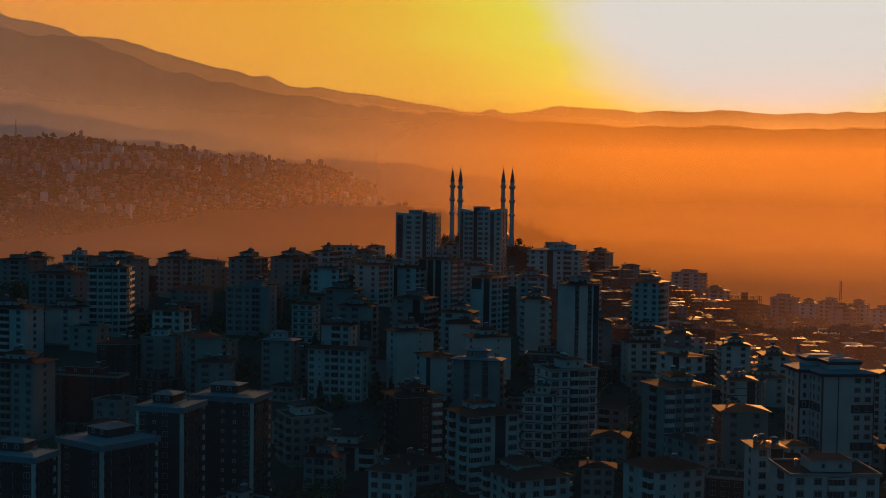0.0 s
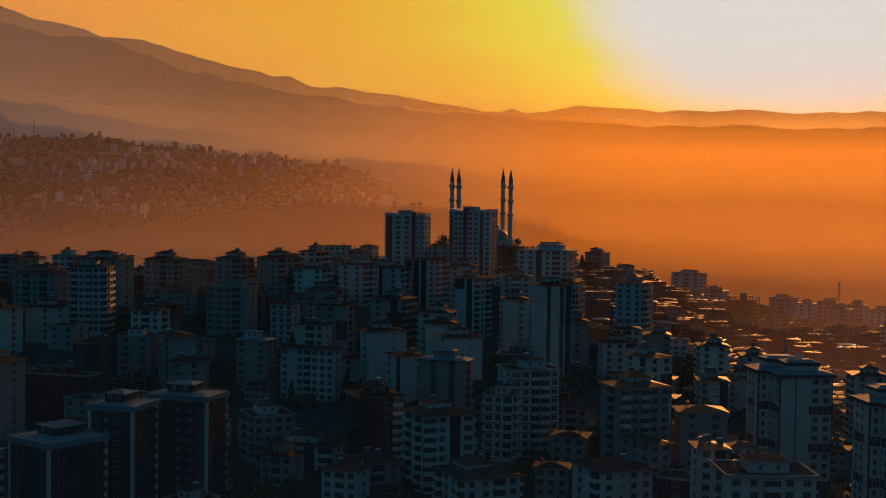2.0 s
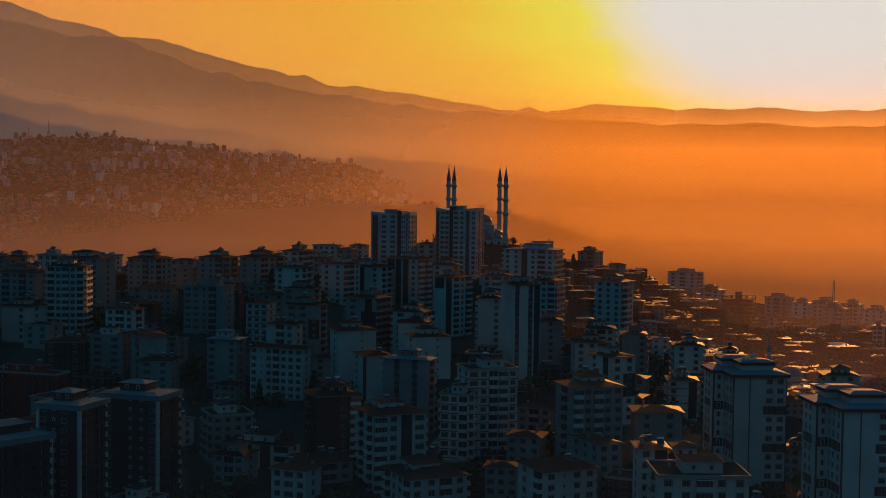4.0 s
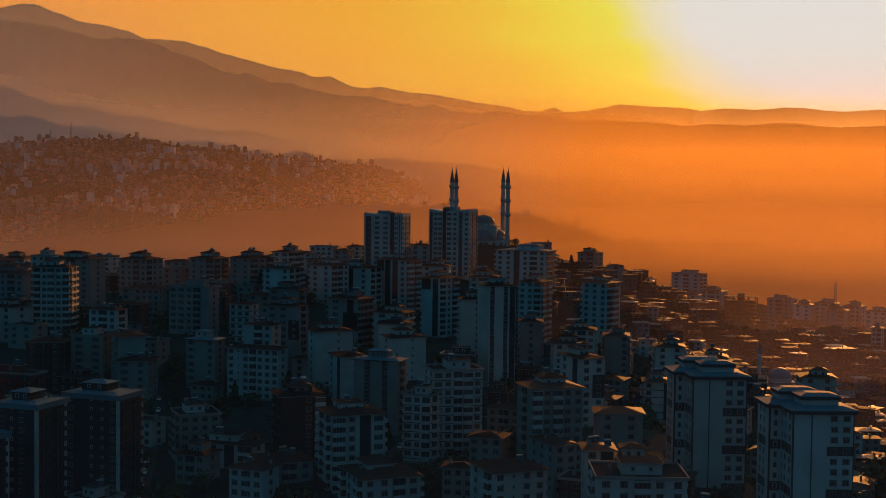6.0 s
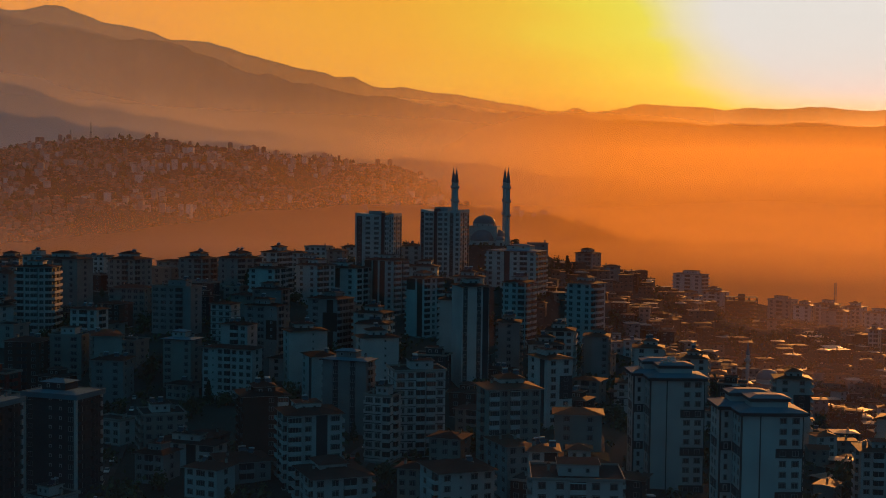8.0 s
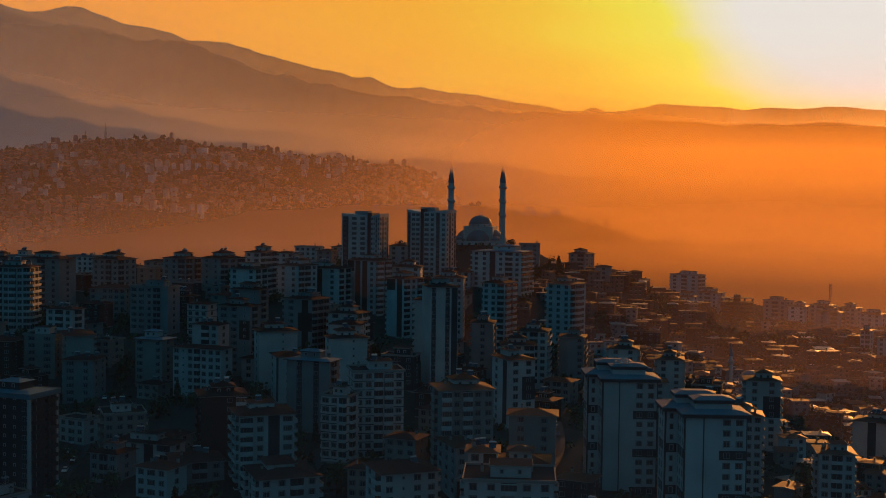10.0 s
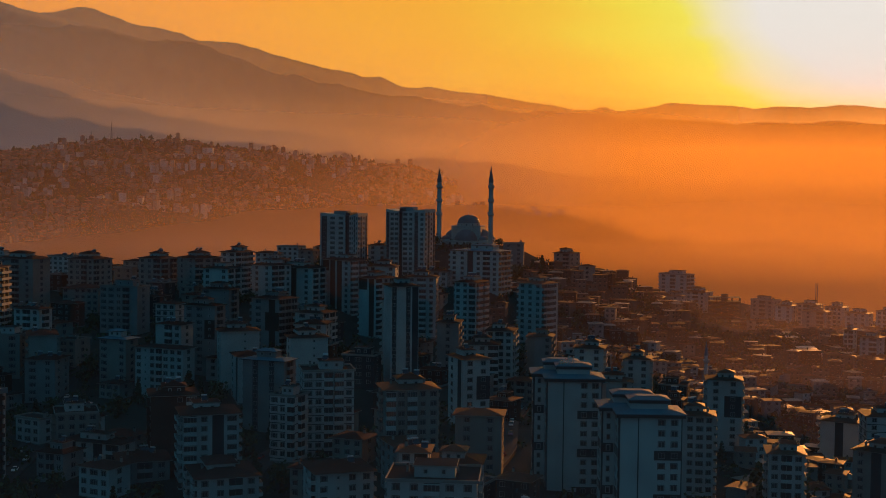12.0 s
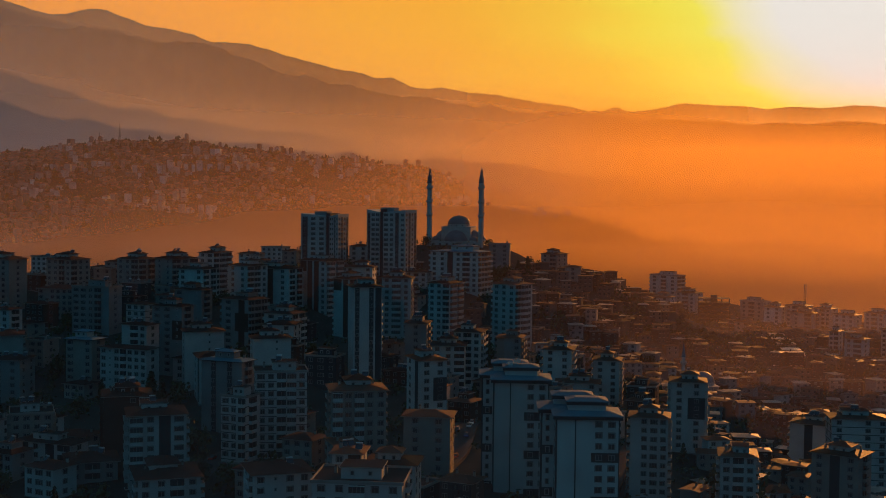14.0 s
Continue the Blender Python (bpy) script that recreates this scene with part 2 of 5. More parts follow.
EDGE_X = spaced([(-4200, 300), (-2400, 60), (-500, 10), (420, 60), (2400, 300), (4200, 0)])
EDGE_Y = spaced([(-600, 100), (150, 10), (1150, 30), (1700, 60), (3600, 200), (4700, 0)])
sheet("ground", EDGE_X, EDGE_Y, ground_z, HILL, "dark scrubby city slope running down into a hazy valley", "ground")

# ---- mountains ----


def ridge(name, crest_r, foot_r, back, stops, label, rough, seed, foot_z=-40.0):
    """A mountain range round the east-west axis of the view. stops: azimuth (right of +y) and elevation of its crest, in degrees."""
    azs = np.arange(stops[0][0], stops[-1][0] + 0.01, 0.2)
    els_ = np.interp(azs, [p[0] for p in stops], [p[1] for p in stops])
    steps = 34
    s = Shape()
    s.slot(ROCK)
    ox, oy, oz = 70.0, 15.0, 100.0
    for k in range(steps + 5):
        for az, el in zip(azs, els_):
            crest = oz + crest_r * math.tan(radians(el))
            u = k / steps
            a = radians(az)
            r = foot_r + (crest_r - foot_r) * min(u, 1) + (back * (k - steps) / 4 if k > steps else 0)
            x, y = ox + r * math.sin(a), oy + r * math.cos(a)
            spur = noise.fractal((az * 0.22 + seed, u * 1.6, seed), 0.9, 2.1, 5)
            jag = noise.fractal((az * 1.1, seed * 3.1, 0.5), 0.8, 2.2, 4)
            z = foot_z + (crest - foot_z) * (min(u, 1) ** 1.25)
            z += rough * (spur * 4 * u * (1 - min(u, 1)) + 0.12 * jag * u)
            if k > steps:
                z -= (k - steps) * back * 0.12
            s.v.append((x, y, z))
    n = len(azs)
    for k in range(steps + 4):
        for i in range(n - 1):
            s.f.append((k * n + i, k * n + i + 1, (k + 1) * n + i + 1, (k + 1) * n + i))
    s.m = [0] * len(s.f)
    me = s.mesh(name)
    me.polygons.foreach_set("use_smooth", [True] * len(me.polygons))
    return tagged(new(name, me), label, "mountains", kind="structure")


FAR_CREST = [
    (-50, 9.2), (-40, 8.3), (-34, 7.6), (-31.2, 7.90), (-30.2, 8.15), (-29.5, 8.15), (-28.8, 7.90), (-27.8, 7.51), (-26.5, 7.38), (-25.5, 7.15), (-24.9, 6.90), (-23.3, 6.87),
    (-22.3, 6.63), (-20.8, 6.22), (-20.1, 6.01), (-17.9, 5.61), (-17.4, 5.44), (-16.6, 5.43), (-15.7, 5.06), (-14.9, 5.00), (-14.3, 5.09), (-13.0, 4.80),
    (-11.6, 4.72), (-9.8, 4.40), (-8.1, 4.16), (-7.6, 4.00), (-6.8, 3.96), (-6.3, 4.19), (-5.8, 3.99), (-4.9, 3.99), (-3.2, 4.33), (-2.2, 4.28),
    (-0.3, 4.18), (0.4, 4.08), (1.4, 4.15), (2.7, 4.07), (4.1, 4.18), (6.5, 3.96), (12.0, 4.1), (22, 3.9), (40, 3.6)]
SHOULDER = [(-50, 10.5), (-40, 9.4), (-35, 8.6), (-31.2, 7.71), (-30.3, 7.57), (-28.9, 7.33), (-27.7, 7.03), (-27.0, 6.81), (-25.0, 6.2), (-21.5, 5.0), (-16.0, 3.2), (-10, 1.5)]
NEAR_CREST = [
    (-50, 8.6), (-40, 7.7), (-34, 7.3), (-31.2, 7.28), (-29.8, 7.31), (-28.6, 7.18), (-27.2, 6.85), (-26.5, 6.91), (-25.5, 6.88), (-24.0, 6.56), (-23.0, 6.25), (-22.0, 5.83),
    (-21.3, 5.47), (-20.5, 5.47), (-18.7, 5.03), (-16.1, 4.70), (-13.2, 4.31), (-11.1, 4.00), (-9.6, 3.94), (-5.7, 3.73), (-4.4, 3.48), (-3.6, 3.36),
    (-0.8, 3.29), (1.7, 3.06), (4.2, 2.83), (6.6, 2.36), (8.2, 2.04), (16, 1.2), (40, 0.4)]
ridge("backdrop_far_range", 4800, 4450, 60, FAR_CREST, "hazy distant mountain range with snow on its high shoulder", 40, 3.0)
ridge("backdrop_shoulder", 4420, 4150, 40, SHOULDER, "dark bare mountain shoulder before the snowy range", 40, 5.0)
ridge("backdrop_near_range", 4100, 3340, 60, NEAR_CREST, "dark forested mountain flank under drifting haze", 110, 7.0)

# ---- haze over the valley, imitated by thin translucent sheets that the low sun shines through ----


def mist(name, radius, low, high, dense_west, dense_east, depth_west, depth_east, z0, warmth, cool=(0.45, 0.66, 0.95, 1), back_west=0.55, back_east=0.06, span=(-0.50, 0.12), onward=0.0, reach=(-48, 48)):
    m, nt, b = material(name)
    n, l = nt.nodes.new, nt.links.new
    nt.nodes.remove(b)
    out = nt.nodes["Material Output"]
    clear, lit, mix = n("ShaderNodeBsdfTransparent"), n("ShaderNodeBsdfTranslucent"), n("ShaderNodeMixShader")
    # tint by x paints the haze warm on the sun's side, cool westward
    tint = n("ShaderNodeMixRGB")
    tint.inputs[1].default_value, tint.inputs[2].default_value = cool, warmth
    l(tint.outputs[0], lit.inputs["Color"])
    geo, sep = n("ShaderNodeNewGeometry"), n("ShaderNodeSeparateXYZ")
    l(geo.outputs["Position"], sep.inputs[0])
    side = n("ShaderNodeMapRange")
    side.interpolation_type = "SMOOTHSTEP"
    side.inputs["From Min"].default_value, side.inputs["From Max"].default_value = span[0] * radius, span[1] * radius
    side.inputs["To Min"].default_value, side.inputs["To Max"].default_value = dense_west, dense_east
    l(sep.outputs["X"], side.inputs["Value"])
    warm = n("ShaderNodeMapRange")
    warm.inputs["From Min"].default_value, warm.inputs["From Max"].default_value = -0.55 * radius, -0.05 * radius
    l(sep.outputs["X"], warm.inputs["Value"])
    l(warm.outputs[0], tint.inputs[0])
    up = n("ShaderNodeMath")
    up.operation = "SUBTRACT"
    up.inputs[1].default_value = z0
    l(sep.outputs["Z"], up.inputs[0])
    over = n("ShaderNodeMath")
    over.operation = "MAXIMUM"
    over.inputs[1].default_value = 0.0
    l(up.outputs[0], over.inputs[0])
    fall = n("ShaderNodeMath")
    fall.operation = "DIVIDE"
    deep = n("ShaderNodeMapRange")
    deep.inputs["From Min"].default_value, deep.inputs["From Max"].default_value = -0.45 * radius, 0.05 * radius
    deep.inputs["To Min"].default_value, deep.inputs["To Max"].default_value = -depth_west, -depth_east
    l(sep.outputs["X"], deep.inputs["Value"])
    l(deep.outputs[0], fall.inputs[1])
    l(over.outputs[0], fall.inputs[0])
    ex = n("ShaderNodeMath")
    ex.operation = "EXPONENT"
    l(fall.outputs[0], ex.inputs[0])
    wisp, stretch = n("ShaderNodeTexNoise"), n("ShaderNodeMapping")
    stretch.inputs["Scale"].default_value = (2.2 / radius, 2.2 / radius, 14.0 / radius)
    wisp.inputs["Scale"].default_value, wisp.inputs["Detail"].default_value = 1.0, 4.0
    l(geo.outputs["Position"], stretch.inputs["Vector"])
    l(stretch.outputs["Vector"], wisp.inputs["Vector"])
    wr = n("ShaderNodeMapRange")
    wr.inputs["From Min"].default_value, wr.inputs["From Max"].default_value = 0.3, 0.7
    wr.inputs["To Min"].default_value, wr.inputs["To Max"].default_value = 0.75, 1.2
    l(wisp.outputs["Fac"], wr.inputs["Value"])
    a1, a2 = n("ShaderNodeMath"), n("ShaderNodeMath")
    a1.operation = a2.operation = "MULTIPLY"
    a2.use_clamp = True
    l(side.outputs[0], a1.inputs[0])
    l(ex.outputs[0], a1.inputs[1])
    l(a1.outputs[0], a2.inputs[0])
    l(wr.outputs[0], a2.inputs[1])
    l(a2.outputs[0], mix.inputs["Fac"])
    l(clear.outputs[0], mix.inputs[1])
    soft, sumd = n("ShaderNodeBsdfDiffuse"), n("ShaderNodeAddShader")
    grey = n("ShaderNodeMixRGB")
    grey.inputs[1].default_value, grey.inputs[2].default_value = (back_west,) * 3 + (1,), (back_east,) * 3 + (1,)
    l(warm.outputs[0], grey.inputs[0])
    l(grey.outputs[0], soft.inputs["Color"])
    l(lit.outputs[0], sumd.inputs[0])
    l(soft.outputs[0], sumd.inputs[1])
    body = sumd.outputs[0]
    if onward:
        # fine dust throws most of the sun's light onward, in a cone round its direction
        cone, share = n("ShaderNodeBsdfRefraction"), n("ShaderNodeMixShader")
        cone.inputs["Roughness"].default_value, cone.inputs["IOR"].default_value = 0.7, 1.45
        share.inputs["Fac"].default_value = onward
        l(body, share.inputs[1])
        l(cone.outputs[0], share.inputs[2])
        body = share.outputs[0]
    l(body, mix.inputs[2])
    l(mix.outputs[0], out.inputs["Surface"])
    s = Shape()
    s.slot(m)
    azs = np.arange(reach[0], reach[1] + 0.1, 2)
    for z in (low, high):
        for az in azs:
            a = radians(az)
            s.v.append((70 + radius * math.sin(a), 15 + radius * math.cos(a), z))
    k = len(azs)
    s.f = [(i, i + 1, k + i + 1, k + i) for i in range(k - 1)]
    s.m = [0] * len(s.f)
    return tagged(new("backdrop_" + name, s.mesh(name)), "thin translucent sheet standing in for evening haze", "haze", kind="structure")


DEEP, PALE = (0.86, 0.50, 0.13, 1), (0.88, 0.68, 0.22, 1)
# nearest sheet is added only to lift the dark tones of the city
mist("mist_dark_lift", 230, -60, 180, 0.066, 0.066, 45, 45, 60, (0.03, 0.03, 0.05, 1), (0.03, 0.03, 0.05, 1), 0.55, 0.55)
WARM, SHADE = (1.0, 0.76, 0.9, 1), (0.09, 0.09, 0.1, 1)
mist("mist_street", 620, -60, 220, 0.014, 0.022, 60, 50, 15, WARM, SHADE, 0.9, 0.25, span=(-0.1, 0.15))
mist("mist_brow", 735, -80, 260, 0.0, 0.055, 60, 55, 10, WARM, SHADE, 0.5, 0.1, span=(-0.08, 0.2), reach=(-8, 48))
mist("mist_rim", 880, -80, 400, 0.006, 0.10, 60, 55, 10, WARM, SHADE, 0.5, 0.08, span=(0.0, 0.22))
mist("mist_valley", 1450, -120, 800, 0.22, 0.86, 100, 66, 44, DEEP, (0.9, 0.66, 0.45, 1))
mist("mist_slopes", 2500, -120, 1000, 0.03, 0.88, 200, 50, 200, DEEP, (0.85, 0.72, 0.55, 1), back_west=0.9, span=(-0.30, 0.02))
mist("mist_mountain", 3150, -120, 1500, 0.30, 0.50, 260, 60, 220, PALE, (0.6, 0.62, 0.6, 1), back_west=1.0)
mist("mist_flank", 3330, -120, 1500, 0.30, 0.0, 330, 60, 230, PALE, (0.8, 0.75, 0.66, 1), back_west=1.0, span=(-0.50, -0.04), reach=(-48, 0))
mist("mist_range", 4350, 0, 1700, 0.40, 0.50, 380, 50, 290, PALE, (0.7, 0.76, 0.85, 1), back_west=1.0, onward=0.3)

# ---- buildings ----
FLOOR = 3.0
CACHE = {}


def shared(key, make):
    if key not in CACHE:
        CACHE[key] = make().mesh(key[0])
    return CACHE[key]


def window_shape(s, cx, z0, w, h, frame_mat, y=0.0):
    """A window that faces -y: frame, mullion, sill and a pane set back in it."""
    x0, x1, z1, t = cx - w / 2, cx + w / 2, z0 + h, 0.09
    surround = DARKTRIM_SHADE if w > 1.0 and h < 2 else frame_mat
    s.box(x0 - 0.16, y - 0.05, z0 - 0.16, x0, y + 0.02, z1 + 0.16, surround)
    s.box(x1, y - 0.05, z0 - 0.16, x1 + 0.16, y + 0.02, z1 + 0.16, surround)
    s.box(x0, y - 0.05, z1, x1, y + 0.02, z1 + 0.16, surround)
    s.box(x0, y - 0.07, z0, x0 + t, y + 0.02, z1, frame_mat)
    s.box(x1 - t, y - 0.07, z0, x1, y + 0.02, z1, frame_mat)
    s.box(x0 + t, y - 0.07, z1 - t, x1 - t, y + 0.02, z1, frame_mat)
    s.box(x0 - 0.06, y - 0.14, z0 - 0.06, x1 + 0.06, y + 0.02, z0, frame_mat)
    if w > 1.0:
        s.box(cx - 0.035, y - 0.06, z0, cx + 0.035, y + 0.02, z1 - t, frame_mat)
    if w > 2.0:
        for q in (-0.25, 0.25):
            s.box(cx + q * w - 0.03, y - 0.06, z0, cx + q * w + 0.03, y + 0.02, z1 - t, frame_mat)
    s.poly(((x0 + t, y - 0.02, z0), (x1 - t, y - 0.02, z0), (x1 - t, y - 0.02, z1 - t), (x0 + t, y - 0.02, z1 - t)), GLASS)


def balcony_shape(s, cx, w, reach, parapet, slab, glazed, y=0.0):
    x0, x1 = cx - w / 2, cx + w / 2
    s.box(x0, y - reach, -0.18, x1, y + 0.02, 0.0, slab)
    t = 0.1
    s.box(x0, y - reach, 0.0, x1, y - reach + t, 0.95, parapet)
    s.box(x0, y - reach + t, 0.0, x0 + t, y, 0.95, parapet)
    s.box(x1 - t, y - reach + t, 0.0, x1, y, 0.95, parapet)
    s.box(x0 - 0.03, y - reach - 0.03, 0.95, x1 + 0.03, y - reach + t + 0.03, 1.0, slab)
    if glazed:
        s.poly(((x0 + t, y - reach + 0.05, 1.0), (x1 - t, y - reach + 0.05, 1.0), (x1 - t, y - reach + 0.05, 2.5), (x0 + t, y - reach + 0.05, 2.5)), GLASS)
        for q in range(5):
            xq = x0 + (x1 - x0 - 0.07) * q / 4
            s.box(xq, y - reach + 0.02, 1.0, xq + 0.07, y - reach + 0.09, 2.55, TRIM)
        s.box(x0, y - reach, 2.5, x1, y, 2.62, slab)
    # flat dark board paints the shade of a recess behind the balcony
    s.box(x0 + 0.02, y - 0.03, 0.0, x1 - 0.02, y + 0.02, 2.78, DARKTRIM_SHADE)
    s.poly(((cx - w * 0.3, y - 0.05, 0.05), (cx + w * 0.3, y - 0.05, 0.05), (cx + w * 0.3, y - 0.05, 2.3), (cx - w * 0.3, y - 0.05, 2.3)), GLASS)
    s.box(cx - 0.05, y - 0.08, 0.02, cx + 0.05, y - 0.051, 2.3, TRIM)


def hip_shape(s, w, d, over, rise, mat, soffit, z=0.0, flat=0.0):
    """A hipped roof on a thin eaves board; flat: how much of the half depth stays level on top."""
    a, b = w / 2 + over, d / 2 + over
    s.box(-a, -b, z, a, b, z + 0.22, soffit)
    run = min(a, b) * (1 - flat)
    ix, iy = a - run, b - run
    low = [(-a - 0.05, -b - 0.05, z + 0.22), (a + 0.05, -b - 0.05, z + 0.22), (a + 0.05, b + 0.05, z + 0.22), (-a - 0.05, b + 0.05, z + 0.22)]
    top = [(-ix, -iy, z + 0.22 + rise), (ix, -iy, z + 0.22 + rise), (ix, iy, z + 0.22 + rise), (-ix, iy, z + 0.22 + rise)]
    s.ring(low, top, mat)
    if ix > 0.01 and iy > 0.01:
        s.poly(top, mat)
    # ridge caps along the hips
    for (x0, y0, z0), (x1, y1, z1) in zip(low, top):
        s.ring([(x0 - 0.12, y0, z0), (x0, y0 - 0.12, z0), (x0 + 0.12, y0, z0), (x0, y0 + 0.12, z0)],
               [(x1 - 0.12, y1, z1 + 0.14), (x1, y1 - 0.12, z1 + 0.14), (x1 + 0.12, y1, z1 + 0.14), (x1, y1 + 0.12, z1 + 0.14)], mat)


def chimney_mesh():
    s = Shape()
    s.box(-0.35, -0.35, -0.6, 0.35, 0.35, 1.1, WALL["cream"])
    s.box(-0.45, -0.45, 1.1, 0.45, 0.45, 1.22, DARKTRIM_SHADE)
    s.box(-0.25, -0.25, 1.22, 0.25, 0.25, 1.5, DARKTRIM_SHADE)
    return s


COLOUR_WORDS = {"white": "white rendered", "cream": "cream rendered", "grey": "grey rendered", "brown": "brown-clad", "slate": "dark slate-clad",
                "red": "dark red", "stone": "pale stone", "concrete": "bare concrete"}
ROOF_WORDS = {"hip": "hipped clay-tile roof", "flat": "flat roof", "metal": "pale metal roof"}
FOOTPRINTS, ROOFS = [], []
rng = random.Random(11)


def face_items(b, pattern, length, floors, top, m_face, wall, accent, near, dark_floors, split, cap, tag):
    """Windows, balconies and accent strips of one facade. m_face carries (along, out, up) of the face into the building."""
    n = len(pattern)
    cell = length / n
    frame_mat = TRIM
    z_of = [top - FLOOR * (k + 1) for k in range(floors)]
    for i, ch in enumerate(pattern):
        cx = -length / 2 + cell * (i + 0.5)
        if ch in "Ss":
            s = Shape()
            wd = min(cell * (0.86 if ch == "S" else 0.62), 3.6)
            s.box(cx - wd / 2, -0.06, z_of[-1], cx + wd / 2, 0.02, top - 0.15, WALL[accent])
            part("accent_panel", s, b, m_face)
    if cap or split:
        hi, lo = (top - 0.2, top - FLOOR * 2.0) if cap else (top - FLOOR * 2.05, top - FLOOR * 4.9)
        s = Shape()
        c0 = -length / 2 + (cell * (n - 1) if split and n > 1 else 0.02)
        s.box(c0 + 0.02, -0.045, lo, (length / 2 - 0.02) if split else cell * 0.98 * (1 if n > 1 else n) - length / 2, 0.02, hi, WALL[cap or accent])
        part("accent_panel", s, b, m_face)
    row = Shape()
    for k in range(floors):
        z = z_of[k]
        if k in dark_floors and n > 2:
            s = Shape()
            s.box(0.12 * length, -0.05, z + 0.1, length / 2 - 0.02, 0.02, z + 2.75, DARKTRIM_SHADE)
            part("accent_panel", s, b, m_face)
        for i, ch in enumerate(pattern):
            cx = -length / 2 + cell * (i + 0.5)
            if ch in ".S":
                continue
            if ch in "bB":
                wd = round(min(cell * 0.92, 5.2), 1)
                pm = WALL["white" if ch == "B" else wall]
                reach = 1.3 if ch == "b" else 1.1
                me = shared(("balcony", ch, wd, wall), lambda: (lambda q: (balcony_shape(q, 0, wd, reach, pm, pm, ch == "B"), q)[1])(Shape()))
                part("balcony", me, b, m_face @ Matrix.Translation((cx, 0, z)))
                continue
            if ch == "W":
                wd, h, up = round(min(cell * 0.7, 2.7), 1), 1.5, 0.85
            elif ch == "v":
                wd, h, up = 0.7, 0.8, 1.4
            elif ch == "s":
                wd, h, up = round(min(cell * 0.45, 1.6), 1), 1.4, 0.95
            else:
                wd, h, up = round(min(cell * 0.5, 1.7), 1), 1.5, 0.9
            y = -0.06 if ch == "s" or (k in dark_floors and n > 2 and cx > 0.12 * length) or cap or split else 0.0
            if near:
                me = shared(("window", wd, h), lambda: (lambda q: (window_shape(q, 0, 0, wd, h, frame_mat), q)[1])(Shape()))
                part("window", me, b, m_face @ Matrix.Translation((cx, y, z + up)))
            else:
                window_shape(row, cx, z + up, wd, h, frame_mat, y)
    if row.f:
        tagged(part("far_glazing", row, b, m_face), kind="stuff")


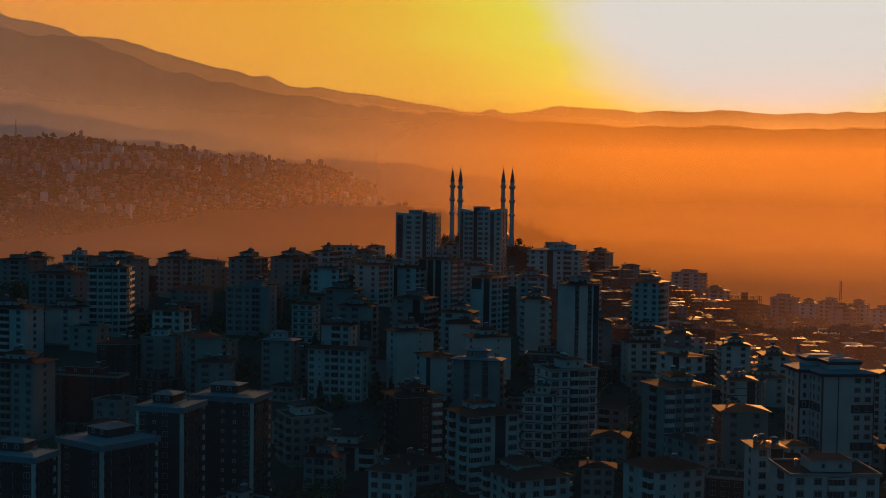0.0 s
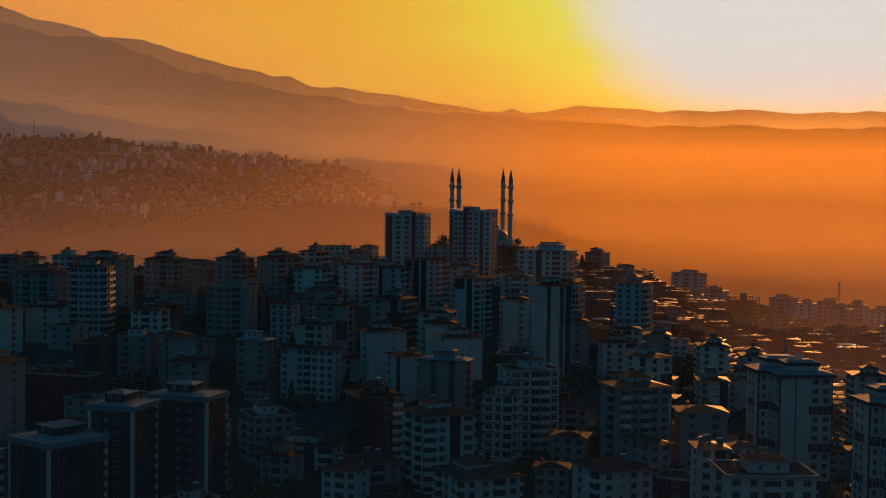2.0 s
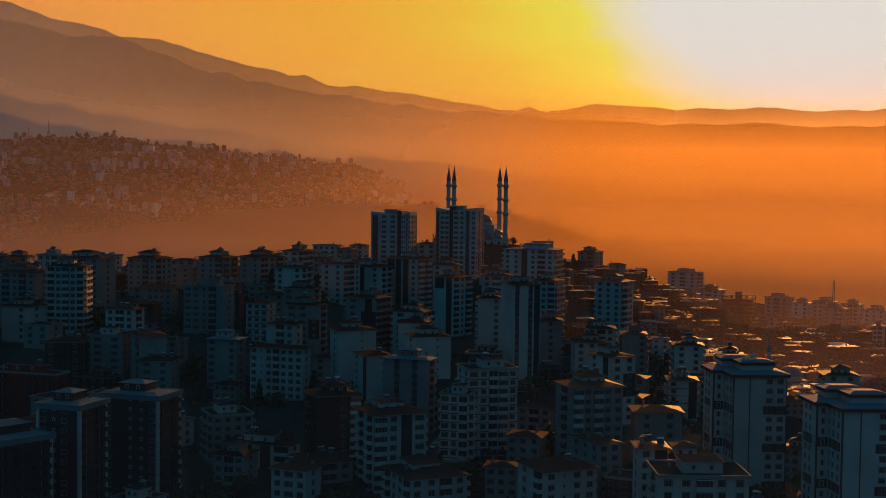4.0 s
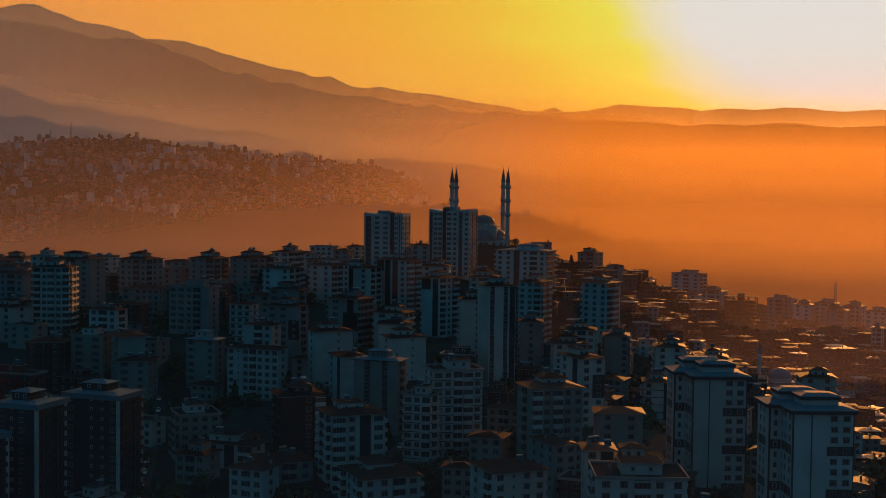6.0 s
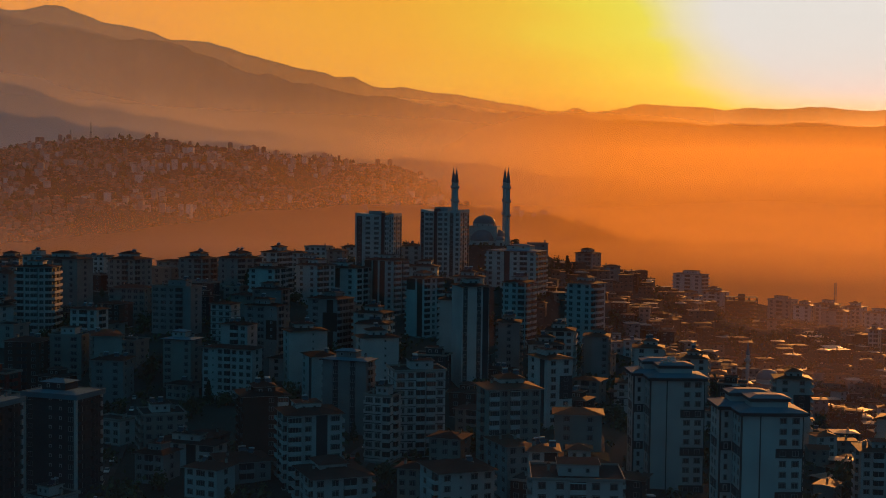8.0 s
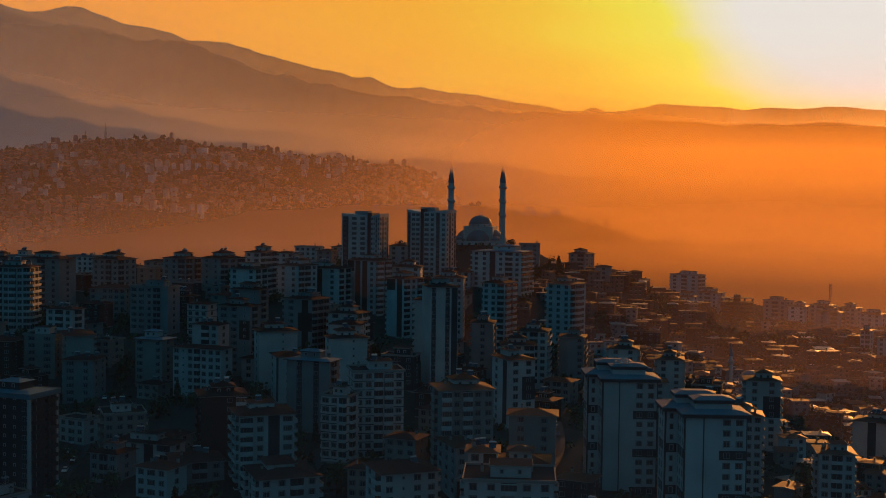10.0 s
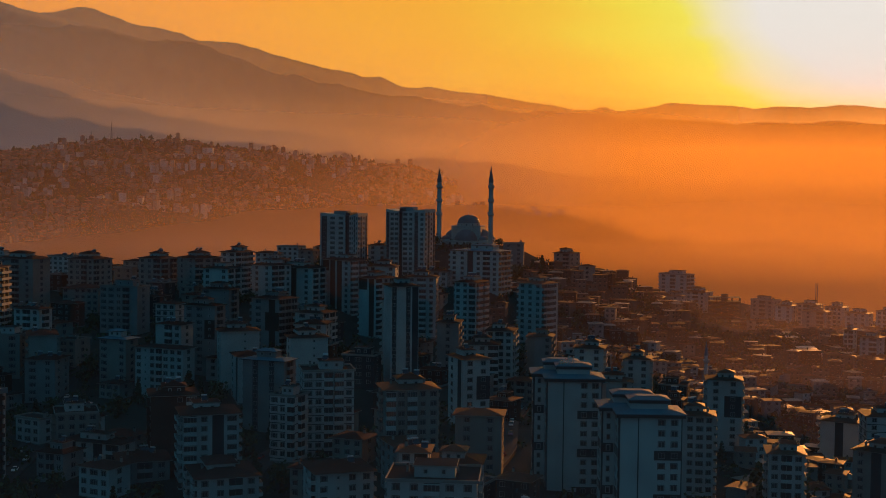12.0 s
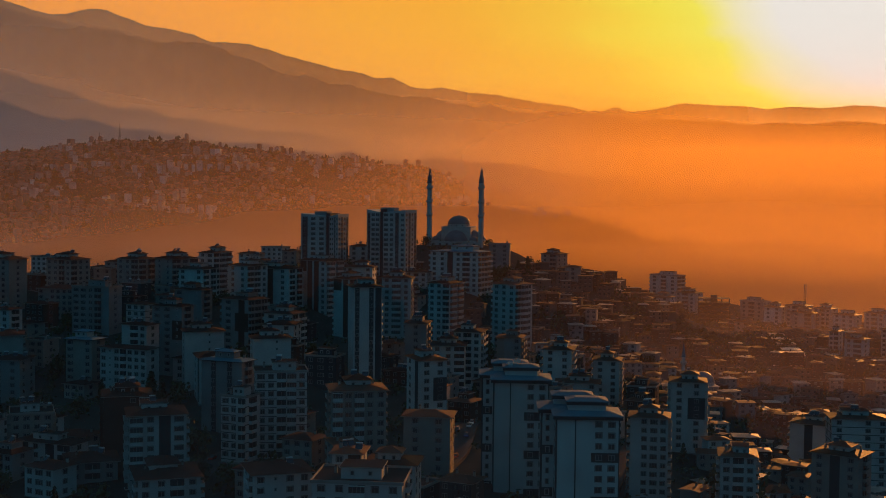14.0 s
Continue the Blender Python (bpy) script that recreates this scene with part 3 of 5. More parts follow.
def apartment(x, y, top, w, d, yaw, wall="white", front="ww", side="ww", roof="hip", turret=True, accent="slate", cap="", split=False,
              bands=False, dark_floors=(), tower=False, label="", near=None):
    """One block of flats. top: height of its eaves; the patterns name the columns of each facade, from one end to the other."""
    ex, ey = Vector((math.cos(radians(yaw)), math.sin(radians(yaw)))), Vector((-math.sin(radians(yaw)), math.cos(radians(yaw))))
    corners = [Vector((x, y)) + ex * (sx * w / 2) + ey * (sy * d / 2) for sx in (-1, 1) for sy in (-1, 1)]
    low = min(ground_z(c.x, c.y) for c in corners) - 0.3
    floors = max(2, int((top - low) / FLOOR))
    FOOTPRINTS.append((x, y, math.hypot(w, d) / 2))
    if not label:
        label = f"{COLOUR_WORDS[wall]} {'high-rise' if floors > 7 else 'mid-rise'} apartment block with {ROOF_WORDS[roof]}"
    b = thing("apartment_building", pose(x, y, low, 0, 0, yaw), label, "apartment building", "apartment blocks on the slope")
    h = top - low
    dist = math.hypot(x - 70, y)
    if near is None:
        near = dist < 560
    s = Shape()
    s.box(-w / 2, -d / 2, 0, w / 2, d / 2, h, WALL[wall])
    s.box(-w / 2 - 0.1, -d / 2 - 0.1, 0, w / 2 + 0.1, d / 2 + 0.1, 1.2, WALL["grey"])
    part("wall", s, b)
    faces = (
        (front, w, pose(0, -d / 2, 0)),
        (side, d, pose(w / 2, 0, 0, 0, 0, 90)),
        (side[::-1], d, pose(-w / 2, 0, 0, 0, 0, -90)),
    )
    for q, (pattern, length, m) in enumerate(faces):
        face_items(b, pattern, length, floors, h, m, wall, accent, near, dark_floors, split and q == 0, cap if q == 0 else "", q)
    if bands:
        for k in range(floors):
            s = Shape()
            z = h - FLOOR * (k + 1)
            for x0, y0, x1, y1 in ((-w / 2 - 0.12, -d / 2 - 0.12, w / 2 + 0.12, -d / 2 + 0.02), (w / 2 - 0.02, -d / 2 + 0.02, w / 2 + 0.12, d / 2),
                                   (-w / 2 - 0.12, -d / 2 + 0.02, -w / 2 + 0.02, d / 2)):
                s.box(x0, y0, z - 0.2, x1, y1, z + 0.06, DARKTRIM_SHADE)
            part("floor_band", s, b)
    if tower:
        for sx in (-1, 1):
            for sy in (-1, 1):
                s = Shape()
                s.box(sx * w / 2 - 0.45, sy * d / 2 - 0.45, 0, sx * w / 2 + 0.45, sy * d / 2 + 0.45, h - 0.3, WALL["white"])
                part("corner_strip", s, b)
    s = Shape()
    if roof == "hip":
        # roofs further east take the sunlit copy of the tiles
        hip_shape(s, w, d, 0.9, 0.12 * min(w, d), SUNLIT_TILE if x > 15 else TILE, WALL["cream"])
        part("roof", s, b, pose(0, 0, h))
        tz = 0.0
    elif roof == "metal":
        hip_shape(s, w, d, 1.0, 0.7, METAL, METAL if tower else DARKTRIM_SHADE, 0.0, 0.45)
        if tower:
            t = 0.35
            for x0, y0, x1, y1 in ((-w / 2 - 1, -d / 2 - 1, w / 2 + 1, -d / 2 - 1 + t), (-w / 2 - 1, d / 2 + 1 - t, w / 2 + 1, d / 2 + 1),
                                   (-w / 2 - 1, -d / 2 - 1 + t, -w / 2 - 1 + t, d / 2 + 1 - t), (w / 2 + 1 - t, -d / 2 - 1 + t, w / 2 + 1, d / 2 + 1 - t)):
                s.box(x0, y0, -1.1, x1, y1, 0.55, METAL)
        part("roof", s, b, pose(0, 0, h))
        tz = 0.7
    else:
        s.box(-w / 2 - 0.5, -d / 2 - 0.5, 0, w / 2 + 0.5, d / 2 + 0.5, 0.25, WALL["cream"])
        for x0, y0, x1, y1 in ((-w / 2 - 0.5, -d / 2 - 0.5, w / 2 + 0.5, -d / 2 - 0.3), (-w / 2 - 0.5, d / 2 + 0.3, w / 2 + 0.5, d / 2 + 0.5),
                               (-w / 2 - 0.5, -d / 2 - 0.3, -w / 2 - 0.3, d / 2 + 0.3), (w / 2 + 0.3, -d / 2 - 0.3, w / 2 + 0.5, d / 2 + 0.3)):
            s.box(x0, y0, 0.25, x1, y1, 0.8, WALL["cream"])
        s.poly(((-w / 2 - 0.3, -d / 2 - 0.3, 0.27), (w / 2 + 0.3, -d / 2 - 0.3, 0.27), (w / 2 + 0.3, d / 2 + 0.3, 0.27), (-w / 2 - 0.3, d / 2 + 0.3, 0.27)), FELT)
        part("roof", s, b, pose(0, 0, h))
        tz = 0.25
    rise = 0.12 * min(w, d) if roof == "hip" else 0.0
    perch = (0.0, 0.0, w, d, 0.9, rise, top + (0.22 if rise else 0.27))
    if turret:
        tw, td, th = w * 0.46, d * 0.5, 2.7 if roof != "metal" else 2.4
        ox, oy = rng.uniform(-0.08, 0.08) * w, rng.uniform(-0.05, 0.1) * d
        s = Shape()
        s.box(-tw / 2, -td / 2, 0, tw / 2, td / 2, th, WALL["white" if wall in ("white", "cream") else wall])
        window_shape(s, -tw * 0.22, 1.0, 0.9, 1.0, TRIM, -td / 2)
        window_shape(s, tw * 0.22, 1.0, 0.9, 1.0, TRIM, -td / 2)
        house = part("roof_house", s, b, pose(ox, oy, h + tz))
        s = Shape()
        perch = (ox, oy, tw, td, 0.0, 0.0, top + tz + th + 0.3)
        if roof == "hip" and rng.random() < 0.6:
            perch = (ox, oy, tw, td, 0.7, 0.2 * min(tw, td), top + tz + th + 0.22)
            hip_shape(s, tw, td, 0.7, 0.2 * min(tw, td), SUNLIT_TILE if x > 15 else TILE, WALL["cream"])
        elif roof == "metal":
            hip_shape(s, tw, td, 0.6, 0.9, METAL, DARKTRIM_SHADE)
        else:
            s.box(-tw / 2 - 0.4, -td / 2 - 0.4, 0, tw / 2 + 0.4, td / 2 + 0.4, 0.28, WALL["cream"])
            s.box(-tw / 2 - 0.3, -td / 2 - 0.3, 0.28, tw / 2 + 0.3, td / 2 + 0.3, 0.3, FELT)
        part("upper_roof", s, house, pose(0, 0, th))
    ROOFS.append((x, y, yaw, roof, perch))
    for q in range(rng.choice((1, 2, 2))):
        part("chimney", shared(("chimney",), chimney_mesh), b, pose(rng.choice((-1, 1)) * w * rng.uniform(0.24, 0.36), d * rng.uniform(-0.1, 0.3), h + 0.95))
    return b


def solar_parts():
    s = Shape()
    a = radians(38)
    c, q = math.cos(a), math.sin(a)
    s.poly(((-0.95, -0.9 * c, 0.25), (0.95, -0.9 * c, 0.25), (0.95, 0.9 * c, 0.25 + 1.8 * q), (-0.95, 0.9 * c, 0.25 + 1.8 * q)), SOLAR)
    s.poly(((-0.95, 0.9 * c, 0.21 + 1.8 * q), (0.95, 0.9 * c, 0.21 + 1.8 * q), (0.95, -0.9 * c, 0.21), (-0.95, -0.9 * c, 0.21)), STEEL)
    t = Shape()
    t.lathe([(0.001, -0.95), (0.24, -0.93), (0.28, -0.8), (0.28, 0.8), (0.24, 0.93), (0.001, 0.95)], STEEL, 12)
    g = Shape()
    for sx in (-0.85, 0.85):
        g.box(sx - 0.03, -0.75, 0, sx + 0.03, -0.69, 0.3, STEEL)
        g.box(sx - 0.03, 0.66, 0, sx + 0.03, 0.72, 1.5, STEEL)
        g.box(sx - 0.03, -0.69, 0.0, sx + 0.03, 0.66, 0.05, STEEL)
    return s.mesh("collector"), t.mesh("tank"), g.mesh("stand")


SOLAR_MESH = solar_parts()


def solar_heater(x, y, z, yaw):
    b = thing("solar_water_heater", pose(x, y, z, 0, 0, yaw), "rooftop solar collector with a steel water tank on a frame", "solar heater", "solar heaters on roofs")
    part("collector", SOLAR_MESH[0], b)
    part("tank", SOLAR_MESH[1], b, pose(0, 0.78, 1.62, 0, 90, 0))
    part("stand", SOLAR_MESH[2], b)
    return b


def flat_sheet(s, cx, cy, z, lw, ld, r):
    """A thin, nearly level sheet of metal, added to catch a glint of the sun."""
    ax, ay, t = r.gauss(0, 0.07), r.gauss(0, 0.05), 0.06
    low = [(cx + a * lw, cy + c * ld, z + ax * a * lw + ay * c * ld) for a, c in ((-1, -1), (1, -1), (1, 1), (-1, 1))]
    top = [(a, c, e + t) for a, c, e in low]
    s.ring(low, top, SHEET)
    s.poly(top, SHEET)
    s.poly(low[::-1], SHEET)


def house(x, y, w, d, yaw, floors, wall, roof_kind):
    base = min(ground_z(x + ax, y + ay) for ax in (-w / 2, w / 2) for ay in (-d / 2, d / 2)) - 0.3
    top = ground_z(x, y) - base + floors * 2.9
    b = thing("house", pose(x, y, base, 0, 0, yaw), f"small {COLOUR_WORDS[wall]} hillside house with worn {dict(flat='flat', sheet='sheet-metal').get(roof_kind, 'clay-tile')} roof", "house", "houses on the east slope")
    steep = (x * 0.37 + y * 0.73) % 1.0
    pitch = 0.03 + 0.08 * steep if steep < 0.62 else 0.08 + 0.1 * steep
    s = Shape()
    s.box(-w / 2, -d / 2, 0, w / 2, d / 2, top, WALL[wall])
    part("wall", s, b)
    s = Shape()
    if roof_kind == "hip":
        hip_shape(s, w, d, 0.7, pitch * min(w, d), SUNLIT_TILE, WALL["cream"])
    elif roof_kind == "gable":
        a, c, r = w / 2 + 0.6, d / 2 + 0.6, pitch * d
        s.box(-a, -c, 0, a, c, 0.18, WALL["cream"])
        s.poly(((-a, -c, 0.18), (a, -c, 0.18), (a, 0, 0.18 + r), (-a, 0, 0.18 + r)), SUNLIT_TILE)
        s.poly(((a, c, 0.18), (-a, c, 0.18), (-a, 0, 0.18 + r), (a, 0, 0.18 + r)), SUNLIT_TILE)
        s.poly(((-a, c, 0.18), (-a, -c, 0.18), (-a, 0, 0.18 + r)), WALL[wall])
        s.poly(((a, -c, 0.18), (a, c, 0.18), (a, 0, 0.18 + r)), WALL[wall])
    elif roof_kind == "sheet":
        hip_shape(s, w, d, 0.6, 0.1 * min(w, d), SHEET, WALL["cream"])
    else:
        s.box(-w / 2 - 0.4, -d / 2 - 0.4, 0, w / 2 + 0.4, d / 2 + 0.4, 0.22, WALL["concrete"])
        s.box(-w / 2, -d / 2, 0.22, w / 2, -d / 2 + 0.2, 0.7, WALL[wall])
    part("roof", s, b, pose(0, 0, top))
    s = Shape()
    n = max(2, int(w / 3.2))
    for k in range(floors):
        for i in range(n):
            window_shape(s, -w / 2 + w * (i + 0.5) / n, top - 2.9 * (k + 1) + 0.9, 1.3, 1.3, TRIM, -d / 2)
    tagged(part("far_glazing", s, b), kind="stuff")
    lean = random.Random(int(x * 7 + y * 13))
    # loose metal sheets added at random to glint in the low sun
    for k in range(lean.choice((0, 1, 1, 2))):
        s = Shape()
        side = lean.choice((-1, 1))
        flat_sheet(s, 0, 0, 0, lean.uniform(0.6, 1.6), lean.uniform(0.4, 0.8), lean)
        if lean.random() < 0.5:
            part("awning", s, b, pose(lean.uniform(-0.3, 0.3) * w, -d / 2 - 0.5, top - lean.uniform(0.3, 2.4)))
        else:
            part("awning", s, b, pose(side * (w / 2 + 0.6), lean.uniform(-0.3, 0.3) * d, top - lean.uniform(0.1, 1.6)))
    if roof_kind != "flat":
        part("chimney", shared(("chimney",), chimney_mesh), b, pose(w * 0.2, d * 0.1, top + 0.45 * pitch * d))
    return b


def banded_tower(x, y, top, yaw, label):
    """White tower of two joined wings: dark storey bands, dark corner strips, deep dark eaves and a stepped metal roof."""
    w, d = 17.0, 13.0
    low = ground_z(x, y) - 1.5
    h = top - low
    floors = int(h / FLOOR)
    FOOTPRINTS.append((x, y, 13))
    b = thing("apartment_tower", pose(x, y, low, 0, 0, yaw), label, "apartment tower", "banded towers on the east slope")
    blocks = ((-w / 2, -d / 2, w / 2, d / 2), (-w / 2 - 3.6, d / 2 - 3.0, w / 2 - 3.0, d / 2 + 9.0))
    for x0, y0, x1, y1 in blocks:
        s = Shape()
        s.box(x0, y0, 0, x1, y1, h, WALL["white"])
        part("wall", s, b)
        s = Shape()
        cx, cy = (x0 + x1) / 2, (y0 + y1) / 2
        bw, bd = x1 - x0, y1 - y0
        s.box(-bw / 2 - 0.9, -bd / 2 - 0.9, -0.15, bw / 2 + 0.9, bd / 2 + 0.9, 0.75, DARKTRIM_SHADE)
        hip_shape(s, bw, bd, 1.1, 0.8, METAL, METAL, 0.76, 0.5)
        part("roof", s, b, pose(cx, cy, h))
        s = Shape()
        s.box(-bw * 0.3, -bd * 0.26, 0, bw * 0.3, bd * 0.32, 2.6, WALL["white"])
        s.box(-bw * 0.3 - 0.5, -bd * 0.26 - 0.5, 1.9, bw * 0.3 + 0.5, bd * 0.32 + 0.5, 2.75, DARKTRIM_SHADE)
        up = part("roof_house", s, b, pose(cx, cy, h + 1.4))
        s = Shape()
        hip_shape(s, bw * 0.6, bd * 0.58, 0.7, 0.7, METAL, METAL, 0.0, 0.4)
        part("upper_roof", s, up, pose(0, bd * 0.03, 2.76))
    # dark panels added to the unseen back, to cut sunlight bounced between the towers
    x0, y1, x1 = blocks[1][0], blocks[1][3], blocks[1][2]
    s = Shape()
    s.box(x0 + 0.1, y1 - 0.02, 0, x1 - 0.1, y1 + 0.06, h - 0.2, WALL["slate"])
    s.box(x1 + 0.06, d / 2 - 0.02, 0, w / 2 - 0.1, d / 2 + 0.06, h - 0.2, WALL["slate"])
    part("accent_panel", s, b, label="dark panel added on the unseen rear wall against bounced sunlight")
    for sx, sy, ww in ((-w / 2, -d / 2, 0.5), (-w / 2 + 5.2, -d / 2 - 0.02, 0.35), (w / 2, -d / 2, 0.3), (-w / 2 - 3.6, d / 2 - 3.0, 0.5)):
        s = Shape()
        s.box(sx - ww / 2, sy - 0.06, 0, sx + ww / 2, sy + 0.3, h - 0.2, DARKTRIM_SHADE)
        part("corner_strip", s, b)
    faces = (((3.0, 6.5), 1.7, pose(0, -d / 2, 0)), ((-3.6, -0.4, 3.4), 1.1, pose(-w / 2, 0, 0, 0, 0, -90)),
             ((-3.0, 0.5), 1.1, pose(-w / 2 - 3.6, d / 2 + 3.0, 0, 0, 0, -90)), ((-3.5, 0.0, 3.5), 1.5, pose(w / 2, 0, 0, 0, 0, 90)),
             ((-w / 2 - 1.9,), 1.0, pose(0, d / 2 - 3.0, 0)))
    for q, (cols, wd, m) in enumerate(faces):
        for k in range(floors):
            z = h - FLOOR * (k + 1)
            dark = k in (3, 7, 11)
            if dark:
                s = Shape()
                a, c = ((1.0, w / 2 - 0.05) if q == 0 else (cols[0] - 1.5, cols[-1] + 1.5))
                s.box(a, -0.1, z + 0.15, c, 0.02, z + 2.75, DARKTRIM_SHADE)
                part("storey_band", s, b, m)
            me = shared(("window", wd, 1.5), lambda: (lambda r_: (window_shape(r_, 0, 0, wd, 1.5, TRIM), r_)[1])(Shape()))
            for cx in cols:
                part("window", me, b, m @ Matrix.Translation((cx, -0.1 if dark else 0.0, z + 0.75)))
    return b


# ---- the great mosque on the crest ----


def minaret(x, y, z0, tip, label):
    b = thing("minaret", pose(x, y, z0), label, "minaret", "minarets of the mosque")
    h = tip - z0
    s = Shape()
    s.lathe([(2.3, 0), (2.3, h * 0.10), (1.75, h * 0.15), (1.62, h * 0.80)], WALL["stone"], 16)
    part("shaft", s, b)
    for k in (0.40, 0.57, 0.74):
        s = Shape()
        s.lathe([(1.65, h * k - 1.6), (1.9, h * k - 1.1), (2.5, h * k - 0.2), (2.7, h * k), (2.7, h * k + 1.1), (2.55, h * k + 1.1), (2.55, h * k + 0.1), (1.6, h * k + 0.1)], WALL["stone"], 16)
        part("gallery", s, b)
    s = Shape()
    s.lathe([(1.85, h * 0.80), (1.9, h * 0.81), (1.15, h * 0.88), (0.45, h * 0.945), (0.12, h * 0.975)], LEAD, 16)
    spire = part("spire", s, b)
    s = Shape()
    s.lathe([(0.12, h * 0.975), (0.28, h * 0.98), (0.1, h * 0.985), (0.2, h * 0.99), (0.03, h)], STEEL, 8)
    part("finial", s, spire)
    return b


def dome(s, cx, cy, z, r, rise, mat, n=24):
    s.lathe([(r * math.cos(a), z + rise * math.sin(a)) for a in np.linspace(0, math.pi / 2 - 0.02, 9)], mat, n, cx, cy)


def great_mosque(x, y, z0, yaw):
    b = thing("mosque", pose(x, y, z0, 0, 0, yaw), "stone mosque with a lead central dome and lower half domes", "mosque")
    s = Shape()
    s.box(-20, -20, -8, 20, 20, 1.3, WALL["stone"])
    s.box(-20.4, -20.4, 1.3, 20.4, 20.4, 1.8, WALL["stone"])
    part("wall", s, b)
    s = Shape()
    s.box(-12, -12, 1.8, 12, 12, 13.2, WALL["stone"])
    s.box(-12.3, -12.3, 13.2, 12.3, 12.3, 13.7, WALL["stone"])
    s.lathe([(9.3, 13.7), (9.3, 15.2), (9.6, 15.3), (9.6, 15.6)], WALL["stone"], 24)
    part("drum", s, b)
    s = Shape()
    dome(s, 0, 0, 15.6, 9.2, 6.9, LEAD, 28)
    top = part("dome", s, b)
    s = Shape()
    s.lathe([(0.3, 22.4), (0.5, 22.9), (0.15, 23.4), (0.35, 23.8), (0.04, 25.2)], STEEL, 10)
    part("finial", s, top)
    for dx, dy in ((0, -10.5), (0, 10.5), (-10.5, 0), (10.5, 0)):
        s = Shape()
        dome(s, dx, dy, 1.8, 9.6, 9.2, LEAD, 24)
        part("half_dome", s, b)
    for dx in (-15.5, 15.5):
        for dy in (-15.5, 15.5):
            s = Shape()
            s.lathe([(3.9, 1.8), (3.9, 2.8)], WALL["stone"], 16, dx, dy)
            dome(s, dx, dy, 2.8, 4.0, 3.2, LEAD, 16)
            part("corner_dome", s, b)
    for i in range(7):
        for zz in (-5.5, -2.2):
            s = Shape()
            window_shape(s, 0, 0, 1.6, 2.6, WALL["stone"])
            part("window", s, b, pose(-17 + i * 5.6, -20, zz))
    for i in range(12):
        a = 2 * math.pi * i / 12
        s = Shape()
        window_shape(s, 0, 0, 0.9, 1.3, WALL["stone"])
        part("window", s, b, pose(9.32 * math.sin(a), -9.32 * math.cos(a), 13.8, 0, 0, math.degrees(a)))
    return b


# ---- twin towers ----


def crest_tower(x, y, top, w, d, yaw, label, slot_at):
    """White slab tower with a dark recessed slot and punched windows, its parapet sloping towards the slot."""
    base = min(ground_z(x - w / 2, y - d / 2), ground_z(x + w / 2, y - d / 2)) - 1
    h = top - base
    b = thing("apartment_tower", pose(x, y, base, 0, 0, yaw), label, "apartment tower", "twin towers on the crest")
    s = Shape()
    gap = 2.6
    c = slot_at * w
    for x0, x1 in ((-w / 2, c - gap / 2), (c + gap / 2, w / 2)):
        lo0, lo1 = (0.0, -1.5) if x0 < c - gap else (-1.5, 0.0)
        k = len(s.v)
        s.v += [(x0, -d / 2, 0), (x1, -d / 2, 0), (x1, d / 2, 0), (x0, d / 2, 0), (x0, -d / 2, h + lo0), (x1, -d / 2, h + lo1), (x1, d / 2, h + lo1), (x0, d / 2, h + lo0)]
        q = s.slot(WALL["white"])
        for f in ((0, 3, 2, 1), (4, 5, 6, 7), (0, 1, 5, 4), (1, 2, 6, 5), (2, 3, 7, 6), (3, 0, 4, 7)):
            s.f.append(tuple(k + i for i in f))
            s.m.append(q)
    part("wall", s, b)
    s = Shape()
    s.box(c - gap / 2, -d / 2 + 1.2, 0, c + gap / 2, d / 2 - 1.2, h + 0.3, WALL["slate"])
    part("recess", s, b, label="dark recessed stair shaft")
    floors = int(h / FLOOR) - 1
    for pattern, length, m in (("sWW", c - gap / 2 + w / 2, pose((-w / 2 + c - gap / 2) / 2, -d / 2, 0)), ("Wwsw", w / 2 - c - gap / 2, pose((c + gap / 2 + w / 2) / 2, -d / 2, 0)),
                               ("wsws", d, pose(w / 2, 0, 0, 0, 0, 90)), ("swws", d, pose(-w / 2, 0, 0, 0, 0, -90))):
        face_items(b, pattern, length, floors, h - 1.8, m, "white", "slate", False, (), False, "", 0)
    s = Shape()
    s.box(-w * 0.22, -d * 0.2, -1.6, w * 0.12, d * 0.2, 1.3, WALL["grey"])
    part("roof_house", s, b, pose(0, 0, h))
    s = Shape()
    s.box(-w / 2 + 0.3, -d / 2 + 0.3, -1.7, w / 2 - 0.3, d / 2 - 0.3, -1.4, WALL["concrete"])
    part("roof", s, b, pose(0, 0, h))
    for q in (-0.3, 0.36):
        s = Shape()
        s.lathe([(0.09, -1.5), (0.06, 3.2)], STEEL, 8)
        s.box(-0.5, -0.03, 2.2, 0.5, 0.03, 2.28, STEEL)
        part("antenna", s, b, pose(q * w, 0, h))
    return b

# ---- blocks of flats, from near to far ----
apartment(-159.4, 305.5, 30.5, 16.6, 9.1, -7, "slate", "bwbw", "bb", "metal", accent="slate", tower=True, label="dark-clad apartment tower with pale corner strips and metal roof")
apartment(47.8, 320.0, 32.1, 21.8, 17.0, 10, "white", "wwBww", "b", "flat")
apartment(-142.0, 324.4, 31.6, 18.3, 18.0, -30, "slate", "w.w", "bbb", "metal", accent="slate", tower=True, label="dark-clad apartment tower with pale corner strips and metal roof")
apartment(-131.1, 343.6, 38.2, 13.7, 13.6, -7, "slate", "wvw.", "bb", "metal", accent="slate", tower=True, label="dark-clad apartment tower with pale corner strips and metal roof")
apartment(36.2, 343.6, 33.1, 7.8, 10.0, 10, "white", "wS", "w", "hip", accent="brown", turret=False)
apartment(10.0, 356.2, 23.9, 16.4, 16.0, 34, "white", "wvww", "bw", "hip", turret=False)
apartment(46.0, 351.9, 29.3, 13.4, 12.0, 8, "white", "wSW", "ww", "hip", accent="brown", turret=True)
